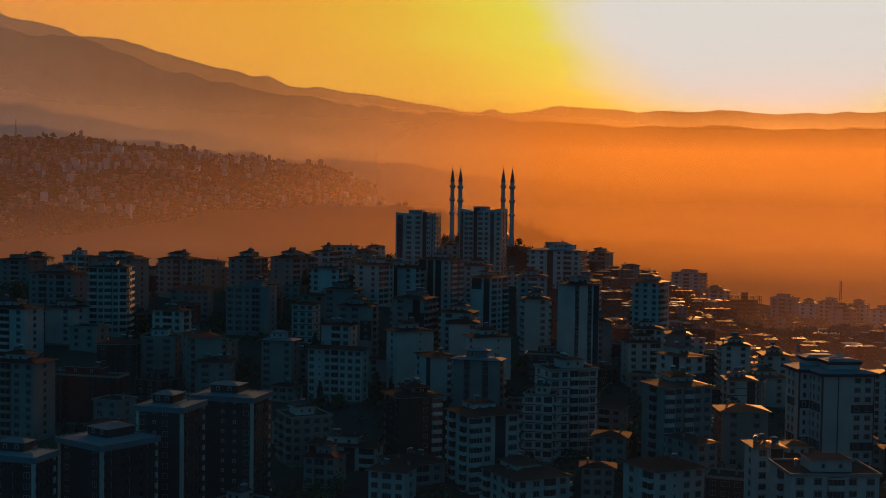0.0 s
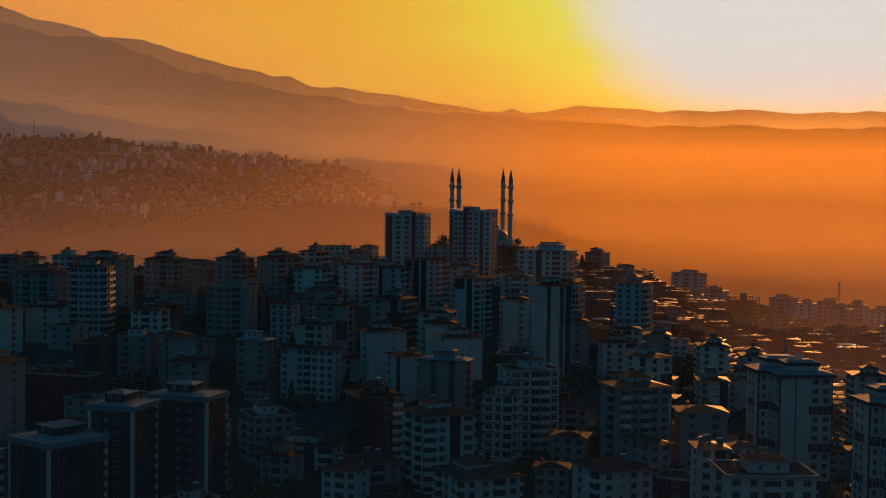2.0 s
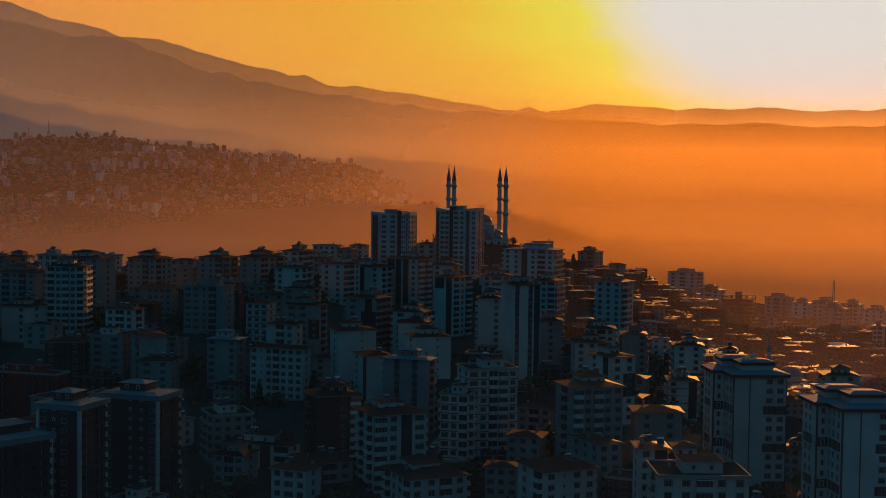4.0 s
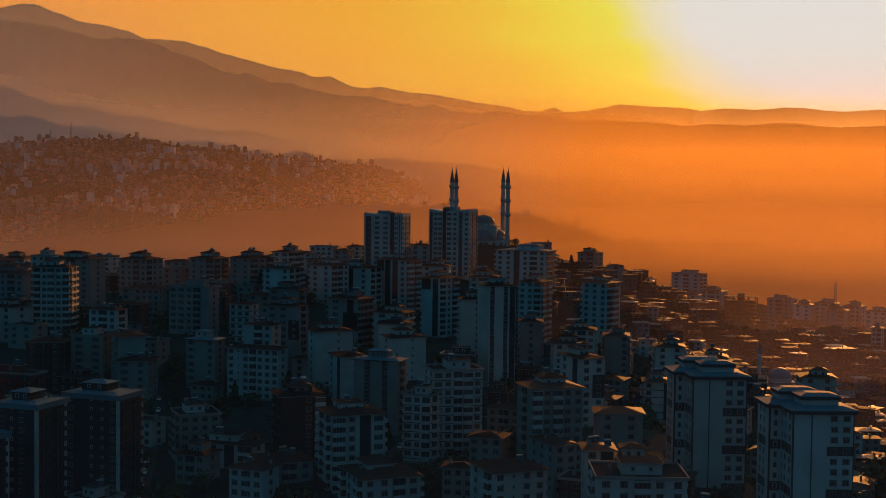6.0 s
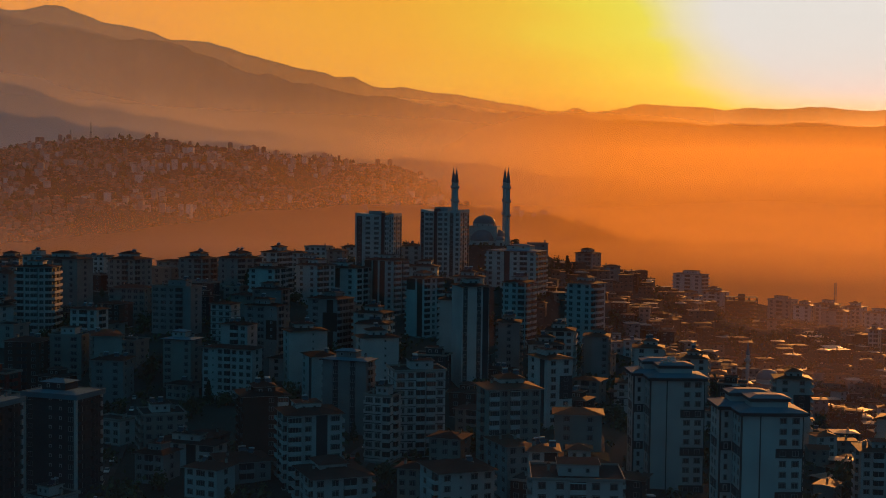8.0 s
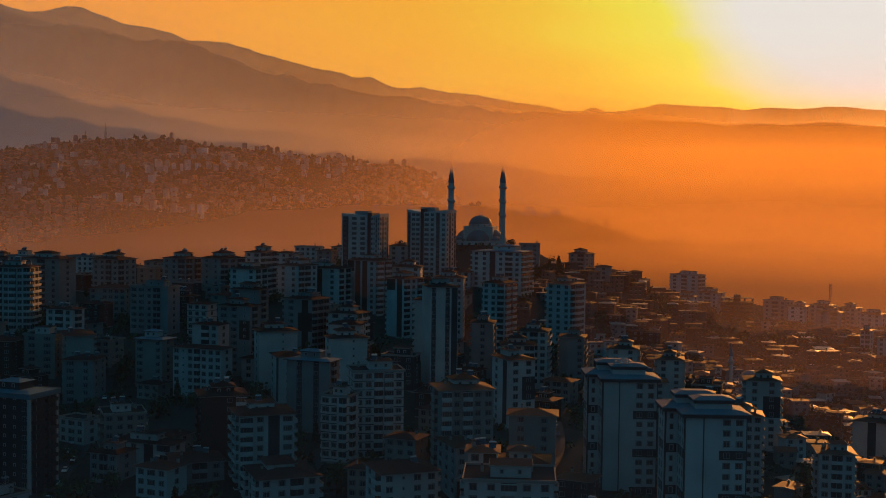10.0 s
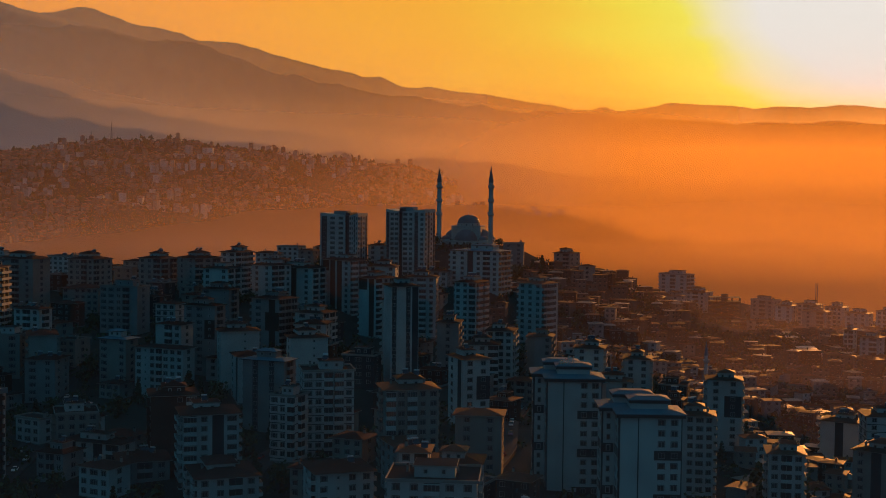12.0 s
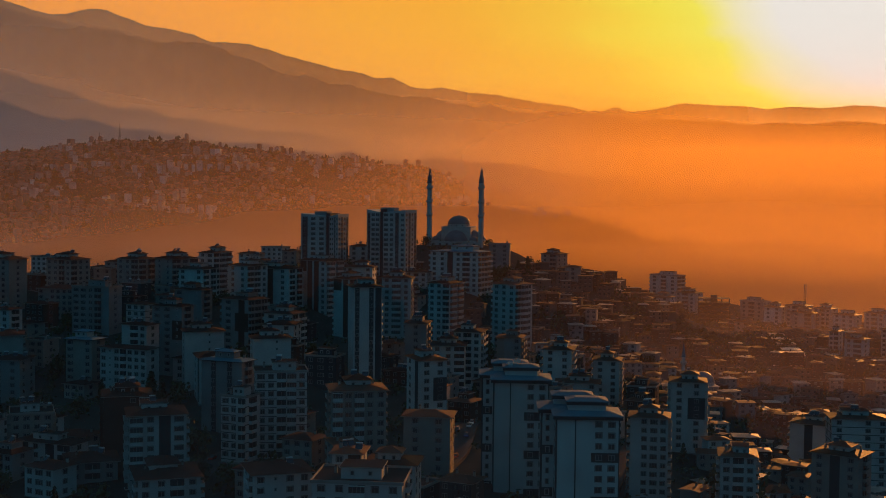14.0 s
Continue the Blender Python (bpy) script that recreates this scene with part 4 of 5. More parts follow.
apartment(-29.7, 365.3, 18.2, 18.0, 20.0, 34, "white", "wwbw", "bwwb", "hip")
apartment(-121.0, 369.7, 37.3, 19.0, 13.2, -7, "slate", "w.vvw", "bb", "metal", accent="slate", tower=True, label="dark-clad apartment tower with pale corner strips and metal roof")
apartment(-67.2, 386.0, 15.8, 15.6, 16.0, 34, "grey", "wbw", "ww", "hip", turret=False)
apartment(19.6, 386.8, 25.7, 7.7, 16.0, 34, "grey", "ww", "www", "hip", turret=False)
apartment(-44.9, 387.7, 31.8, 17.4, 16.0, 32, "white", "BwSW", "bb", "hip", accent="slate")
apartment(-91.9, 401.9, 16.8, 23.2, 9.0, -7, "white", "bwSb", "w", "hip")
apartment(-72.3, 417.8, 31.7, 15.6, 16.0, 30, "brown", "..wB", "bbw", "hip")
apartment(16.2, 406.6, 39.7, 17.1, 15.0, 26, "cream", "BwBww", "b", "hip")
apartment(37.7, 417.0, 30.6, 15.1, 12.0, 8, "cream", "ww", "ww", "hip", turret=False)
apartment(-109.9, 417.4, 23.4, 14.1, 15.0, 34, "cream", "wwww", "bb", "flat")
apartment(-28.1, 415.3, 33.6, 9.5, 9.0, -7, "white", "Wwb", "b", "flat", bands=True)
apartment(-216.8, 424.9, 37.7, 18.9, 13.0, -9, "cream", "wbww", "w", "hip")
apartment(-20.4, 431.2, 40.5, 17.5, 14.0, 26, "white", "WwbBw", "ww", "flat", bands=True, label="white mid-rise block with dark floor lines and stacked balconies")
apartment(134.6, 449.7, 17.6, 11.3, 14, 4, "white", "wbw", "b", "hip")
apartment(-207.8, 456.7, 28.5, 34.0, 9.0, -7, "red", "bb.bb", "b", "flat", label="dark red apartment block with pale balcony bands")
apartment(21.2, 471.5, 41.4, 10.4, 16.0, 34, "white", "ww", "Sw", "hip", accent="slate", split=True)
apartment(-53.8, 460.5, 38.8, 17.6, 9.0, -7, "grey", ".s.s.", "b", "metal", accent="slate")
apartment(104.4, 461.8, 26.5, 12.8, 12, 4, "white", ".wWw", "b", "hip", turret=True)
apartment(-163.0, 483.8, 31.7, 13.2, 14.0, 8, "grey", "Ww", "ww", "hip", turret=False)
apartment(-73.8, 486.8, 36.5, 10.8, 14.0, 34, "white", ".w", "S.w", "hip", turret=False)
apartment(-173.2, 496.4, 40.4, 11.3, 20.0, 34, "cream", ".", "bww", "hip", turret=False)
apartment(-207.5, 493.0, 36.8, 15.2, 14.0, 8, "brown", "wbw", "ww", "hip", turret=False)
apartment(169.9, 496.7, 10.8, 16.9, 14.0, -22, "cream", "wSw", "b", "hip")
apartment(-115.3, 496.3, 36.7, 23.1, 9.0, -7, "white", "wvwbwww", "w", "hip", turret=False)
apartment(-142.4, 506.7, 38.3, 13.5, 9.0, -7, "cream", "W.w", "w", "metal", turret=True)
apartment(-193.8, 504.9, 38.6, 14.1, 14.0, 8, "cream", "WW", "ww", "flat")
apartment(-260.4, 504.8, 49.1, 21.1, 13.0, -9, "white", "wbw", "w", "hip")
apartment(-118.0, 510.2, 45.1, 12.8, 9.0, -7, "white", ".bw", "w", "hip", turret=False)
apartment(-54.5, 502.7, 42.8, 15.2, 12.0, 30, "white", "..v.", "w", "hip", label="plain white gable-end apartment block with roof solar panels")
apartment(-87.6, 508.4, 43.7, 16.2, 12.0, 32, "white", "..v.", "w", "hip", label="plain white gable-end apartment block with roof solar panels")
apartment(-245.4, 525.3, 47.9, 13.8, 13.0, -9, "white", ".w", "w", "hip")
apartment(48.2, 522.3, 26, 11.5, 13, 4, "white", "w.S", "b", "hip", bands=True, accent="brown")
apartment(-197.5, 527.3, 47.6, 14.2, 9.0, -7, "white", "wbw", "b", "hip", turret=False)
apartment(-115.2, 534.5, 51.2, 15.8, 9.0, -7, "grey", "WWv", "b", "hip", accent="brown", split=True)
apartment(112.3, 537.6, 28.3, 13.5, 13, 4, "white", "ww", "bb", "hip", accent="slate", split=True)
apartment(-18.4, 516.6, 63.9, 11.6, 15.0, 28, "white", "s.sS", ".", "hip", accent="slate", label="very tall slim white tower with dark window stripes")
apartment(-232.7, 543.8, 65.1, 16.8, 11.0, 10, "white", "bwBwb", "bb", "hip", accent="slate", label="tall white apartment block with dark balcony stacks and roof solar tanks")
apartment(8.6, 551.6, 37.0, 14.3, 14.0, 12, "white", "wwb", "w", "hip")
apartment(-255.2, 547.7, 47.5, 11.2, 14.0, 8, "white", ".w.", "ww", "hip")
apartment(-70.0, 552.9, 43.0, 14.0, 14.0, 8, "white", ".w", "ww", "hip", turret=False)
apartment(178.6, 553.5, 14.4, 22.2, 14.0, 8, "white", "w.ww", "ww", "hip", bands=True)
apartment(-144.6, 559.5, 49.0, 10.7, 9.0, -7, "white", "www", "w", "hip", turret=False, bands=True)
apartment(-73.5, 564.2, 46.8, 14.5, 12.7, -7, "white", "Ww", "bb", "hip")
apartment(-94.9, 566.9, 52.5, 16.1, 14.0, -16, "grey", "WS", "bbb", "hip", accent="brown", split=True)
apartment(-10.2, 567.6, 44.3, 9.7, 14.0, 8, "grey", ".w.", "b", "hip")
apartment(-173.2, 568.0, 55.7, 21.5, 10.2, -7, "grey", "WWwb.", "w", "flat")
apartment(-267.3, 564.5, 60.3, 24.1, 13.0, -9, "grey", "wbwbw", "w", "hip")
apartment(63.0, 567.2, 21.1, 18.2, 12.0, 8, "white", "w.w", "ww", "hip", turret=True)
apartment(12.5, 574.1, 40.7, 12.2, 14, 4, "white", "wbw", "bb", "hip")
apartment(-39.7, 581.7, 52.5, 11.4, 12.0, 8, "white", ".w", "bb", "hip", turret=True)
apartment(51.8, 582.5, 33.4, 12.9, 13, 4, "white", "ww", "bb", "hip")
apartment(-275.6, 588.2, 59.1, 18.2, 14.0, 8, "cream", "wbw", "ww", "hip")
apartment(-134.5, 593.6, 53.8, 15.6, 9.7, -7, "grey", "W.v", "b", "hip")
apartment(26.9, 595.6, 36.3, 11.1, 14, 4, "grey", "S.w", "bb", "hip", accent="cream")
apartment(163.0, 599.5, 3.4, 16.4, 15.0, -16, "white", ".S.", "bw", "hip")
apartment(71.9, 597.7, 27.6, 11.7, 14, 4, "white", "ww", "bb", "hip", accent="brown")
apartment(-213.4, 600.2, 51.8, 18.7, 14.0, 8, "cream", "w.wwww", "ww", "hip", turret=False)
apartment(-252.6, 604.5, 65.8, 24.2, 13.0, -9, "cream", "wbw", "w", "hip")
apartment(-149.5, 628.7, 61.9, 14.7, 13.7, -7, "white", "wSw", "bb", "hip", accent="white")
apartment(-66.9, 639.5, 58.3, 12.2, 15.0, -28, "white", ".S", "bwb", "hip", accent="brown", cap="brown")
apartment(-17.8, 644.7, 57.2, 12.1, 15.0, -14, "white", "wwb", "BB", "hip", accent="brown")
apartment(-129.0, 646.7, 63.2, 14.7, 15.0, -22, "white", "ww", "bbw", "hip")
apartment(-176.2, 656.6, 65.5, 16.9, 17.0, -30, "cream", "ww", "bWb", "hip")
apartment(-233.8, 639.8, 64.4, 17.9, 15.0, -12, "cream", "wwbw", "bww", "hip")
apartment(-276.8, 645.5, 64.1, 16.2, 9.0, -7, "grey", "wbw", "ww", "hip")
apartment(-293.6, 645.3, 64.4, 13.1, 9.0, -7, "white", "wwb", "ww", "flat")
apartment(16.1, 649.7, 57.2, 14.1, 15.0, -24, "white", "www", "bBw", "hip", accent="brown")
apartment(-201.2, 656.9, 64.7, 16.1, 14.0, -16, "cream", "wwb", "bb", "hip")
apartment(-331.2, 654.9, 61.3, 19.0, 13.0, -9, "grey", "wbw", "w", "hip")
apartment(-118.7, 663.4, 61.2, 24.2, 14.0, -12, "white", ".Sw", "bb", "hip", accent="brown", cap="brown")
apartment(-45.9, 652.3, 58.6, 15.2, 12.0, 8, "white", "wBw", "ww", "hip", turret=True)
apartment(-97.3, 675.5, 65.3, 20.1, 14.0, -24, "white", ".SSw", "BB", "hip", accent="brown", cap="brown")
apartment(-161.0, 673.8, 68.4, 10.5, 16.0, -14, "white", "wW", "bBb", "hip")
apartment(-78.4, 687.0, 61.6, 15.1, 12.0, 8, "white", "w.w", "ww", "hip", turret=True)
apartment(-342.7, 698.0, 60.0, 15.5, 14.0, 8, "grey", "wbw", "ww", "hip")
apartment(-99.3, 707.1, 60.3, 17.0, 12.0, 8, "white", "wBw", "ww", "hip", turret=True)
apartment(-240.6, 708.8, 59.5, 16.1, 10.0, -8, "cream", "www", "w", "hip", turret=False, near=False)
apartment(-299.9, 723.6, 60.6, 20.0, 10.0, -8, "white", "wwwww", "w", "flat", turret=False, near=False)
apartment(-35.8, 745.8, 68.8, 31.5, 18.0, -12, "white", "wwSwbw", "bbbb", "metal", label="wide white office block with pale metal roof")
apartment(-191.4, 744.2, 62.5, 10.2, 10.0, -8, "cream", "ww", "w", "hip", turret=False, near=False)
apartment(-102.8, 756.7, 70.2, 11.5, 12.0, 8, "white", "ww", "ww", "hip", turret=False)
apartment(-183.0, 774.0, 63.1, 13.7, 10.0, -8, "white", "www", "w", "hip", turret=False, near=False)
apartment(-162.6, 794.2, 64.3, 10.6, 10.0, -8, "cream", "ww", "w", "hip", turret=False, near=False)
apartment(-179.2, 803.9, 66.1, 15.8, 10.0, -8, "white", "wwww", "w", "flat", turret=False, near=False)
apartment(-161.0, 819.3, 66.0, 10.0, 10.0, -8, "white", "ww", "w", "hip", turret=False, near=False)
apartment(196.2, 847.6, 14.8, 11.3, 11.0, -30, "white", "wb", "w", "hip")
apartment(184.3, 866.2, 17.2, 6.1, 11.0, -18, "white", "wb", "w", "hip")
apartment(219.5, 867.6, 19.7, 11.2, 11.0, -30, "white", "wbw", "w", "hip")
apartment(-42.8, 885.5, 68.0, 14.4, 9.0, 8, "grey", "ww", "w", "flat", turret=False)
apartment(10.0, 881.6, 53.5, 11.0, 9.0, 8, "cream", "w", "w", "hip", turret=False)
apartment(-11.0, 926.4, 60.3, 13.6, 14.0, -24, "cream", "wb", "ww", "hip")
apartment(126.9, 938.2, 14.2, 13.8, 11.0, -30, "grey", "wb", "wbw", "hip")
apartment(195.1, 938.7, 21.9, 15.6, 11.0, -30, "white", "www", "w", "hip")
apartment(215.2, 938.4, 23.7, 14.4, 11.0, -30, "white", "wbw", "w", "hip")
apartment(167.2, 944.3, 21.7, 18.0, 11.0, -30, "grey", "wb", "b", "hip")
apartment(181.2, 958.1, 24.0, 13.2, 11.0, -30, "white", "wbw", "w", "hip")
apartment(145.8, 967.2, 23.2, 12.6, 11.0, -18, "white", "ww", "w", "hip")
apartment(162.9, 968.7, 24.6, 15.9, 11.0, -30, "white", "wbw", "w", "hip")
apartment(131.6, 989.6, 24.9, 19.2, 11.0, -30, "grey", "wbw", "ww", "flat")
apartment(62.1, 992.7, 26.1, 16.2, 11.0, -18, "white", "ww", "w", "hip")
apartment(81.1, 1009.3, 28.6, 18.2, 11.0, -30, "white", "wbw", "w", "hip")
apartment(61.4, 1043.2, 39.6, 26.3, 11.0, -30, "white", "WbW", "bb", "flat")

banded_tower(68.5, 413.5, 43.9, 13, "tall white apartment tower with dark storey bands and metal roof")
banded_tower(95.6, 371.0, 41.4, 13, "tall white apartment tower with dark storey bands and metal roof")
great_mosque(-105.5, 1013, 63.5, 2.7)
for mx, my, tip in ((-124.5, 990, 125.2), (-83.1, 995, 125.4), (-136.7, 1036, 126.4), (-94.8, 1048, 127.0)):
    minaret(mx, my, 60.0, tip, "slender stone minaret with three galleries and a dark pointed spire")
crest_tower(-120.0, 740.0, 90.3, 24.5, 16.0, -4, "pale slab tower with a dark recessed shaft and narrow windows", 0.22)
crest_tower(-82.0, 755.0, 93.0, 26.0, 16.0, -9, "white slab tower with strip windows and a dark recessed shaft", -0.12)


def village_mosque(x, y):
    z = ground_z(x, y)
    b = thing("mosque", pose(x, y, z - 0.5, 0, 0, 20), "small neighbourhood mosque with a single lead dome", "mosque")
    s = Shape()
    s.box(-7, -7, 0, 7, 7, 7.5, WALL["cream"])
    s.box(-7.3, -7.3, 7.5, 7.3, 7.3, 7.8, WALL["stone"])
    part("wall", s, b)
    s = Shape()
    s.lathe([(6.3, 7.8), (6.3, 9.6), (6.5, 9.7)], WALL["stone"], 20)
    part("drum", s, b)
    s = Shape()
    dome(s, 0, 0, 9.6, 6.3, 5.2, LEAD, 24)
    part("dome", s, b)
    for i in range(3):
        s = Shape()
        window_shape(s, 0, 0, 1.3, 2.4, TRIM)
        part("window", s, b, pose(-4.4 + 4.4 * i, -7, 2.6))


village_mosque(109.5, 694.0)
zm = ground_z(99, 702)
mn = thing("minaret", pose(99, 702, zm - 0.5), "slim white neighbourhood minaret with one gallery and pale spire", "minaret", "minarets of the mosque")
s = Shape()
hm = 25.0 - zm
s.lathe([(1.5, 0), (1.5, 4), (1.05, 6), (1.0, hm * 0.72)], WALL["white"], 14)
part("shaft", s, mn)
s = Shape()
s.lathe([(1.0, hm * 0.55), (1.7, hm * 0.6), (1.8, hm * 0.6), (1.8, hm * 0.6 + 1.1), (1.6, hm * 0.6 + 1.1), (1.0, hm * 0.6)], WALL["white"], 14)
part("gallery", s, mn)
s = Shape()
s.lathe([(1.15, hm * 0.72), (0.7, hm * 0.84), (0.05, hm)], METAL, 14)
part("spire", s, mn)

# ---- bare frame of a building site, and the radio mast ----


RAW = surface("dark_raw_concrete", (0.05, 0.047, 0.044), 0.9)


def building_site(x, y, top, w, d, yaw, floors):
    low = top - floors * 3.1
    b = thing("building_site", pose(x, y, low, 0, 0, yaw), "unfinished bare concrete building frame with open floors", "building site", "unfinished frames on the east slope")
    for k in range(floors + 1):
        s = Shape()
        s.box(-w / 2, -d / 2, k * 3.1 - 0.25, w / 2, d / 2, k * 3.1, RAW)
        part("floor_slab", s, b)
    col = Shape()
    col.box(-0.25, -0.25, 0, 0.25, 0.25, floors * 3.1, RAW)
    me = col.mesh("column")
    for i in range(5):
        for j in range(3):
            part("column", me, b, pose(-w / 2 + 0.5 + (w - 1) * i / 4, -d / 2 + 0.5 + (d - 1) * j / 2, 0))
    s = Shape()
    s.box(-2.5, -1.5, 0, 2.5, 2.5, floors * 3.1 + 2.2, RAW)
    part("lift_core", s, b)
    s = Shape()
    s.box(-w / 2 + 0.2, d / 2 - 0.1, 0, w / 2 - 0.2, d / 2 - 0.02, floors * 3.1 - 3.1, RAW)
    part("safety_net", s, b, label="dark netting over the rear of the frame")


building_site(101, 990, 26.5, 24, 14, 4, 9)
building_site(116, 950, 12.0, 18, 12, 4, 5)
FOOTPRINTS += [(103, 990, 14), (113, 950, 11)]


def lattice_mast(x, y, z, h, base, label):
    b = thing("radio_mast", pose(x, y, z), label, "mast")
    for sx in (-1, 1):
        for sy in (-1, 1):
            s = Shape()
            s.ring([(sx * base + a, sy * base + c, 0) for a, c in ((-.2, -.2), (.2, -.2), (.2, .2), (-.2, .2))],
                   [(sx * 0.4 + a, sy * 0.4 + c, h) for a, c in ((-.08, -.08), (.08, -.08), (.08, .08), (-.08, .08))], DARKTRIM_SHADE)
            part("leg", s, b)
    n = int(h / 2.2)
    for k in range(n):
        s = Shape()
        r0, r1 = base + (0.4 - base) * k / n, base + (0.4 - base) * (k + 1) / n
        z0, z1 = h * k / n, h * (k + 1) / n
        pts0 = [(-r0, -r0), (r0, -r0), (r0, r0), (-r0, r0)]
        pts1 = [(-r1, -r1), (r1, -r1), (r1, r1), (-r1, r1)]
        for i in range(4):
            (ax, ay), (bx, by) = pts0[i], pts1[(i + 1) % 4]
            s.poly(((ax, ay, z0), (ax, ay, z0 + 0.22), (bx, by, z1), (bx, by, z1 - 0.22)), DARKTRIM_SHADE)
            (cx, cy) = pts0[(i + 1) % 4]
            s.poly(((ax, ay, z0), (cx, cy, z0), (cx, cy, z0 + 0.08), (ax, ay, z0 + 0.08)), DARKTRIM_SHADE)
        part("brace", s, b)
    for k in range(4):
        s = Shape()
        s.box(-0.9, -0.9 + 0.0, h - 2 - k * 2.6, -0.6, -0.5, h - k * 2.6, TRIM)
        s.box(0.6, -0.9, h - 2 - k * 2.6, 0.9, -0.5, h - k * 2.6, TRIM)
        part("antenna", s, b)


lattice_mast(166.5, 952, ground_z(166.5, 952) - 0.5, 42.0 - ground_z(166.5, 952), 1.1, "tall steel lattice radio mast with panel antennas")
lattice_mast(255, 1010, ground_z(255, 1010), 30, 1.0, "thin distant lattice mast beyond the crest")
lattice_mast(-1221, 2421, ground_z(-1221, 2421) - 2, 252 - ground_z(-1221, 2421), 3.0, "red and white lattice mast on the far hill")
lattice_mast(-1232, 2357, ground_z(-1232, 2357) - 2, 232 - ground_z(-1232, 2357), 2.6, "red and white lattice mast on the far hill")

# ---- small houses of the east slope ----
rh = random.Random(5)
HEATERS = []


def free(x, y, r):
    return all((x - a) ** 2 + (y - c) ** 2 > (r + q) ** 2 for a, c, q in FOOTPRINTS)


placed = 0
for tries in range(16000):
    y = rh.uniform(385, 640) if placed < 120 else rh.uniform(600, 775)
    x = rh.uniform(15, 300)
    if y < 640 and x < (118 if y < 560 else 95):
        continue
    if x < (30 if y < 690 else -28) or y > 985 - 0.10 * abs(x - 60) or x > 0.37 * y - 8:
        continue
    w, d = rh.uniform(6.5, 10.5), rh.uniform(6, 9)
    r = max(w, d) * 0.43
    if not free(x, y, r) or math.hypot(x - 106, y - 697) < 14 or (abs(x - 153) < 15 and 815 < y < 915 or 82 < x < 128 and 850 < y < 990):
        continue
    FOOTPRINTS.append((x, y, r))
    kind = rh.choice(("hip", "hip", "hip", "gable", "gable", "sheet", "sheet", "flat"))
    floors = rh.choice((1, 1, 2, 2, 2, 3))
    wall = rh.choice(("cream", "cream", "white", "grey", "brown", "brown"))
    yaw = rh.gauss(8, 25)
    house(x, y, w, d, yaw, floors, wall, kind)
    if kind == "flat" and rh.random() < 0.7:
        HEATERS.append((x + rh.uniform(-1, 1), y - 0.5, ground_z(x, y) + floors * 2.9 + 0.22, yaw + rh.gauss(0, 12)))
    placed += 1
    if placed >= 295:
        break


def shed(x, y, w, d, yaw):
    z = ground_z(x, y)
    b = thing("shed", pose(x, y, z - 1, 0, 0, yaw), "long low shed with a weathered zinc roof glinting in the sun", "shed", "row of sheds on the east slope")
    s = Shape()
    s.box(-w / 2, -d / 2, 0, w / 2, d / 2, 4.6, WALL["cream"])
    part("wall", s, b)
    s = Shape()
    hip_shape(s, w, d, 0.5, 0.35, GLINT, GLINT, 0.0, 0.2)
    part("roof", s, b, pose(0, 0, 4.6))


for k in range(5):
    shed(146.5 + 3.2 * k, 904 - 17 * k, 11, 13.0, 6 + 2 * (k % 3))

# ---- the huddle of old houses further up the east slope ----


def huddle(n, seed):
    r = random.Random(seed)
    s = Shape()
    made = 0
    for tries in range(30000):
        x, y = r.uniform(-28, 330), r.uniform(690, 1000)
        w, d = r.uniform(6, 10), r.uniform(5.5, 8.5)
        if y > 988 - 0.10 * abs(x - 60) or x > 0.37 * y - 8 or not free(x, y, max(w, d) * 0.42) or math.hypot(x - 106, y - 697) < 14 or (abs(x - 153) < 15 and 815 < y < 915 or 82 < x < 128 and 850 < y < 990):
            continue
        FOOTPRINTS.append((x, y, max(w, d) * 0.42))
        m = pose(x, y, ground_z(x, y) - 2, 0, 0, r.gauss(8, 25))
        h = 2 + r.choice((1, 2, 2, 3)) * 2.8
        q = Shape()
        q.box(-w / 2, -d / 2, 0, w / 2, d / 2, h, PLASTER_MIX)
        k = max(2, int(w / 3))
        for i in range(k):
            cx = -w / 2 + w * (i + 0.5) / k
            for up in np.arange(h - 2.1, 2.5, -2.8):
                q.box(cx - 0.55, -d / 2 - 0.06, up, cx + 0.55, -d / 2 - 0.01, up + 1.3, GLASS)
                q.box(cx - 0.7, -d / 2 - 0.12, up - 0.12, cx + 0.7, -d / 2 - 0.01, up - 0.02, TRIM)
        hip_shape(q, w, d, 0.6, r.choice((r.uniform(0.025, 0.08), r.uniform(0.025, 0.08), r.uniform(0.12, 0.18))) * d, r.choice((SUNLIT_TILE_MIX, SUNLIT_TILE_MIX, SUNLIT_TILE_MIX, SHEET)), PLASTER_MIX, h)
        if r.random() < 0.6:
            cx, cy = r.uniform(-0.25, 0.25) * w, r.uniform(-0.2, 0.2) * d
            q.box(cx - 0.3, cy - 0.3, h, cx + 0.3, cy + 0.3, h + r.uniform(1.3, 2.0), PLASTER_MIX)
        # level sheets scattered here as glint catchers
        for k in range(r.choice((0, 1, 1, 2, 3))):
            lw, ld = r.uniform(0.5, 1.7), r.uniform(0.3, 0.8)
            cx, cy = r.uniform(-0.45, 0.45) * w, r.uniform(-0.6, 0.3) * d
            flat_sheet(q, cx, cy, h + 0.5 + (0.6 if cy > -0.45 * d else -1.2 * r.random()), lw, ld, r)
        base = len(s.v)
        s.v += [tuple(m @ Vector(v)) for v in q.v]
        slots = [s.slot(mt) for mt in q.mats]
        s.f += [tuple(base + i for i in f) for f in q.f]
        s.m += [slots[i] for i in q.m]
        made += 1
        if made >= n:
            break
    tagged(new("old_houses", s.mesh("old_houses")), "huddle of small old houses with worn tile and sheet roofs", "houses", kind="stuff")


huddle(330, 17)

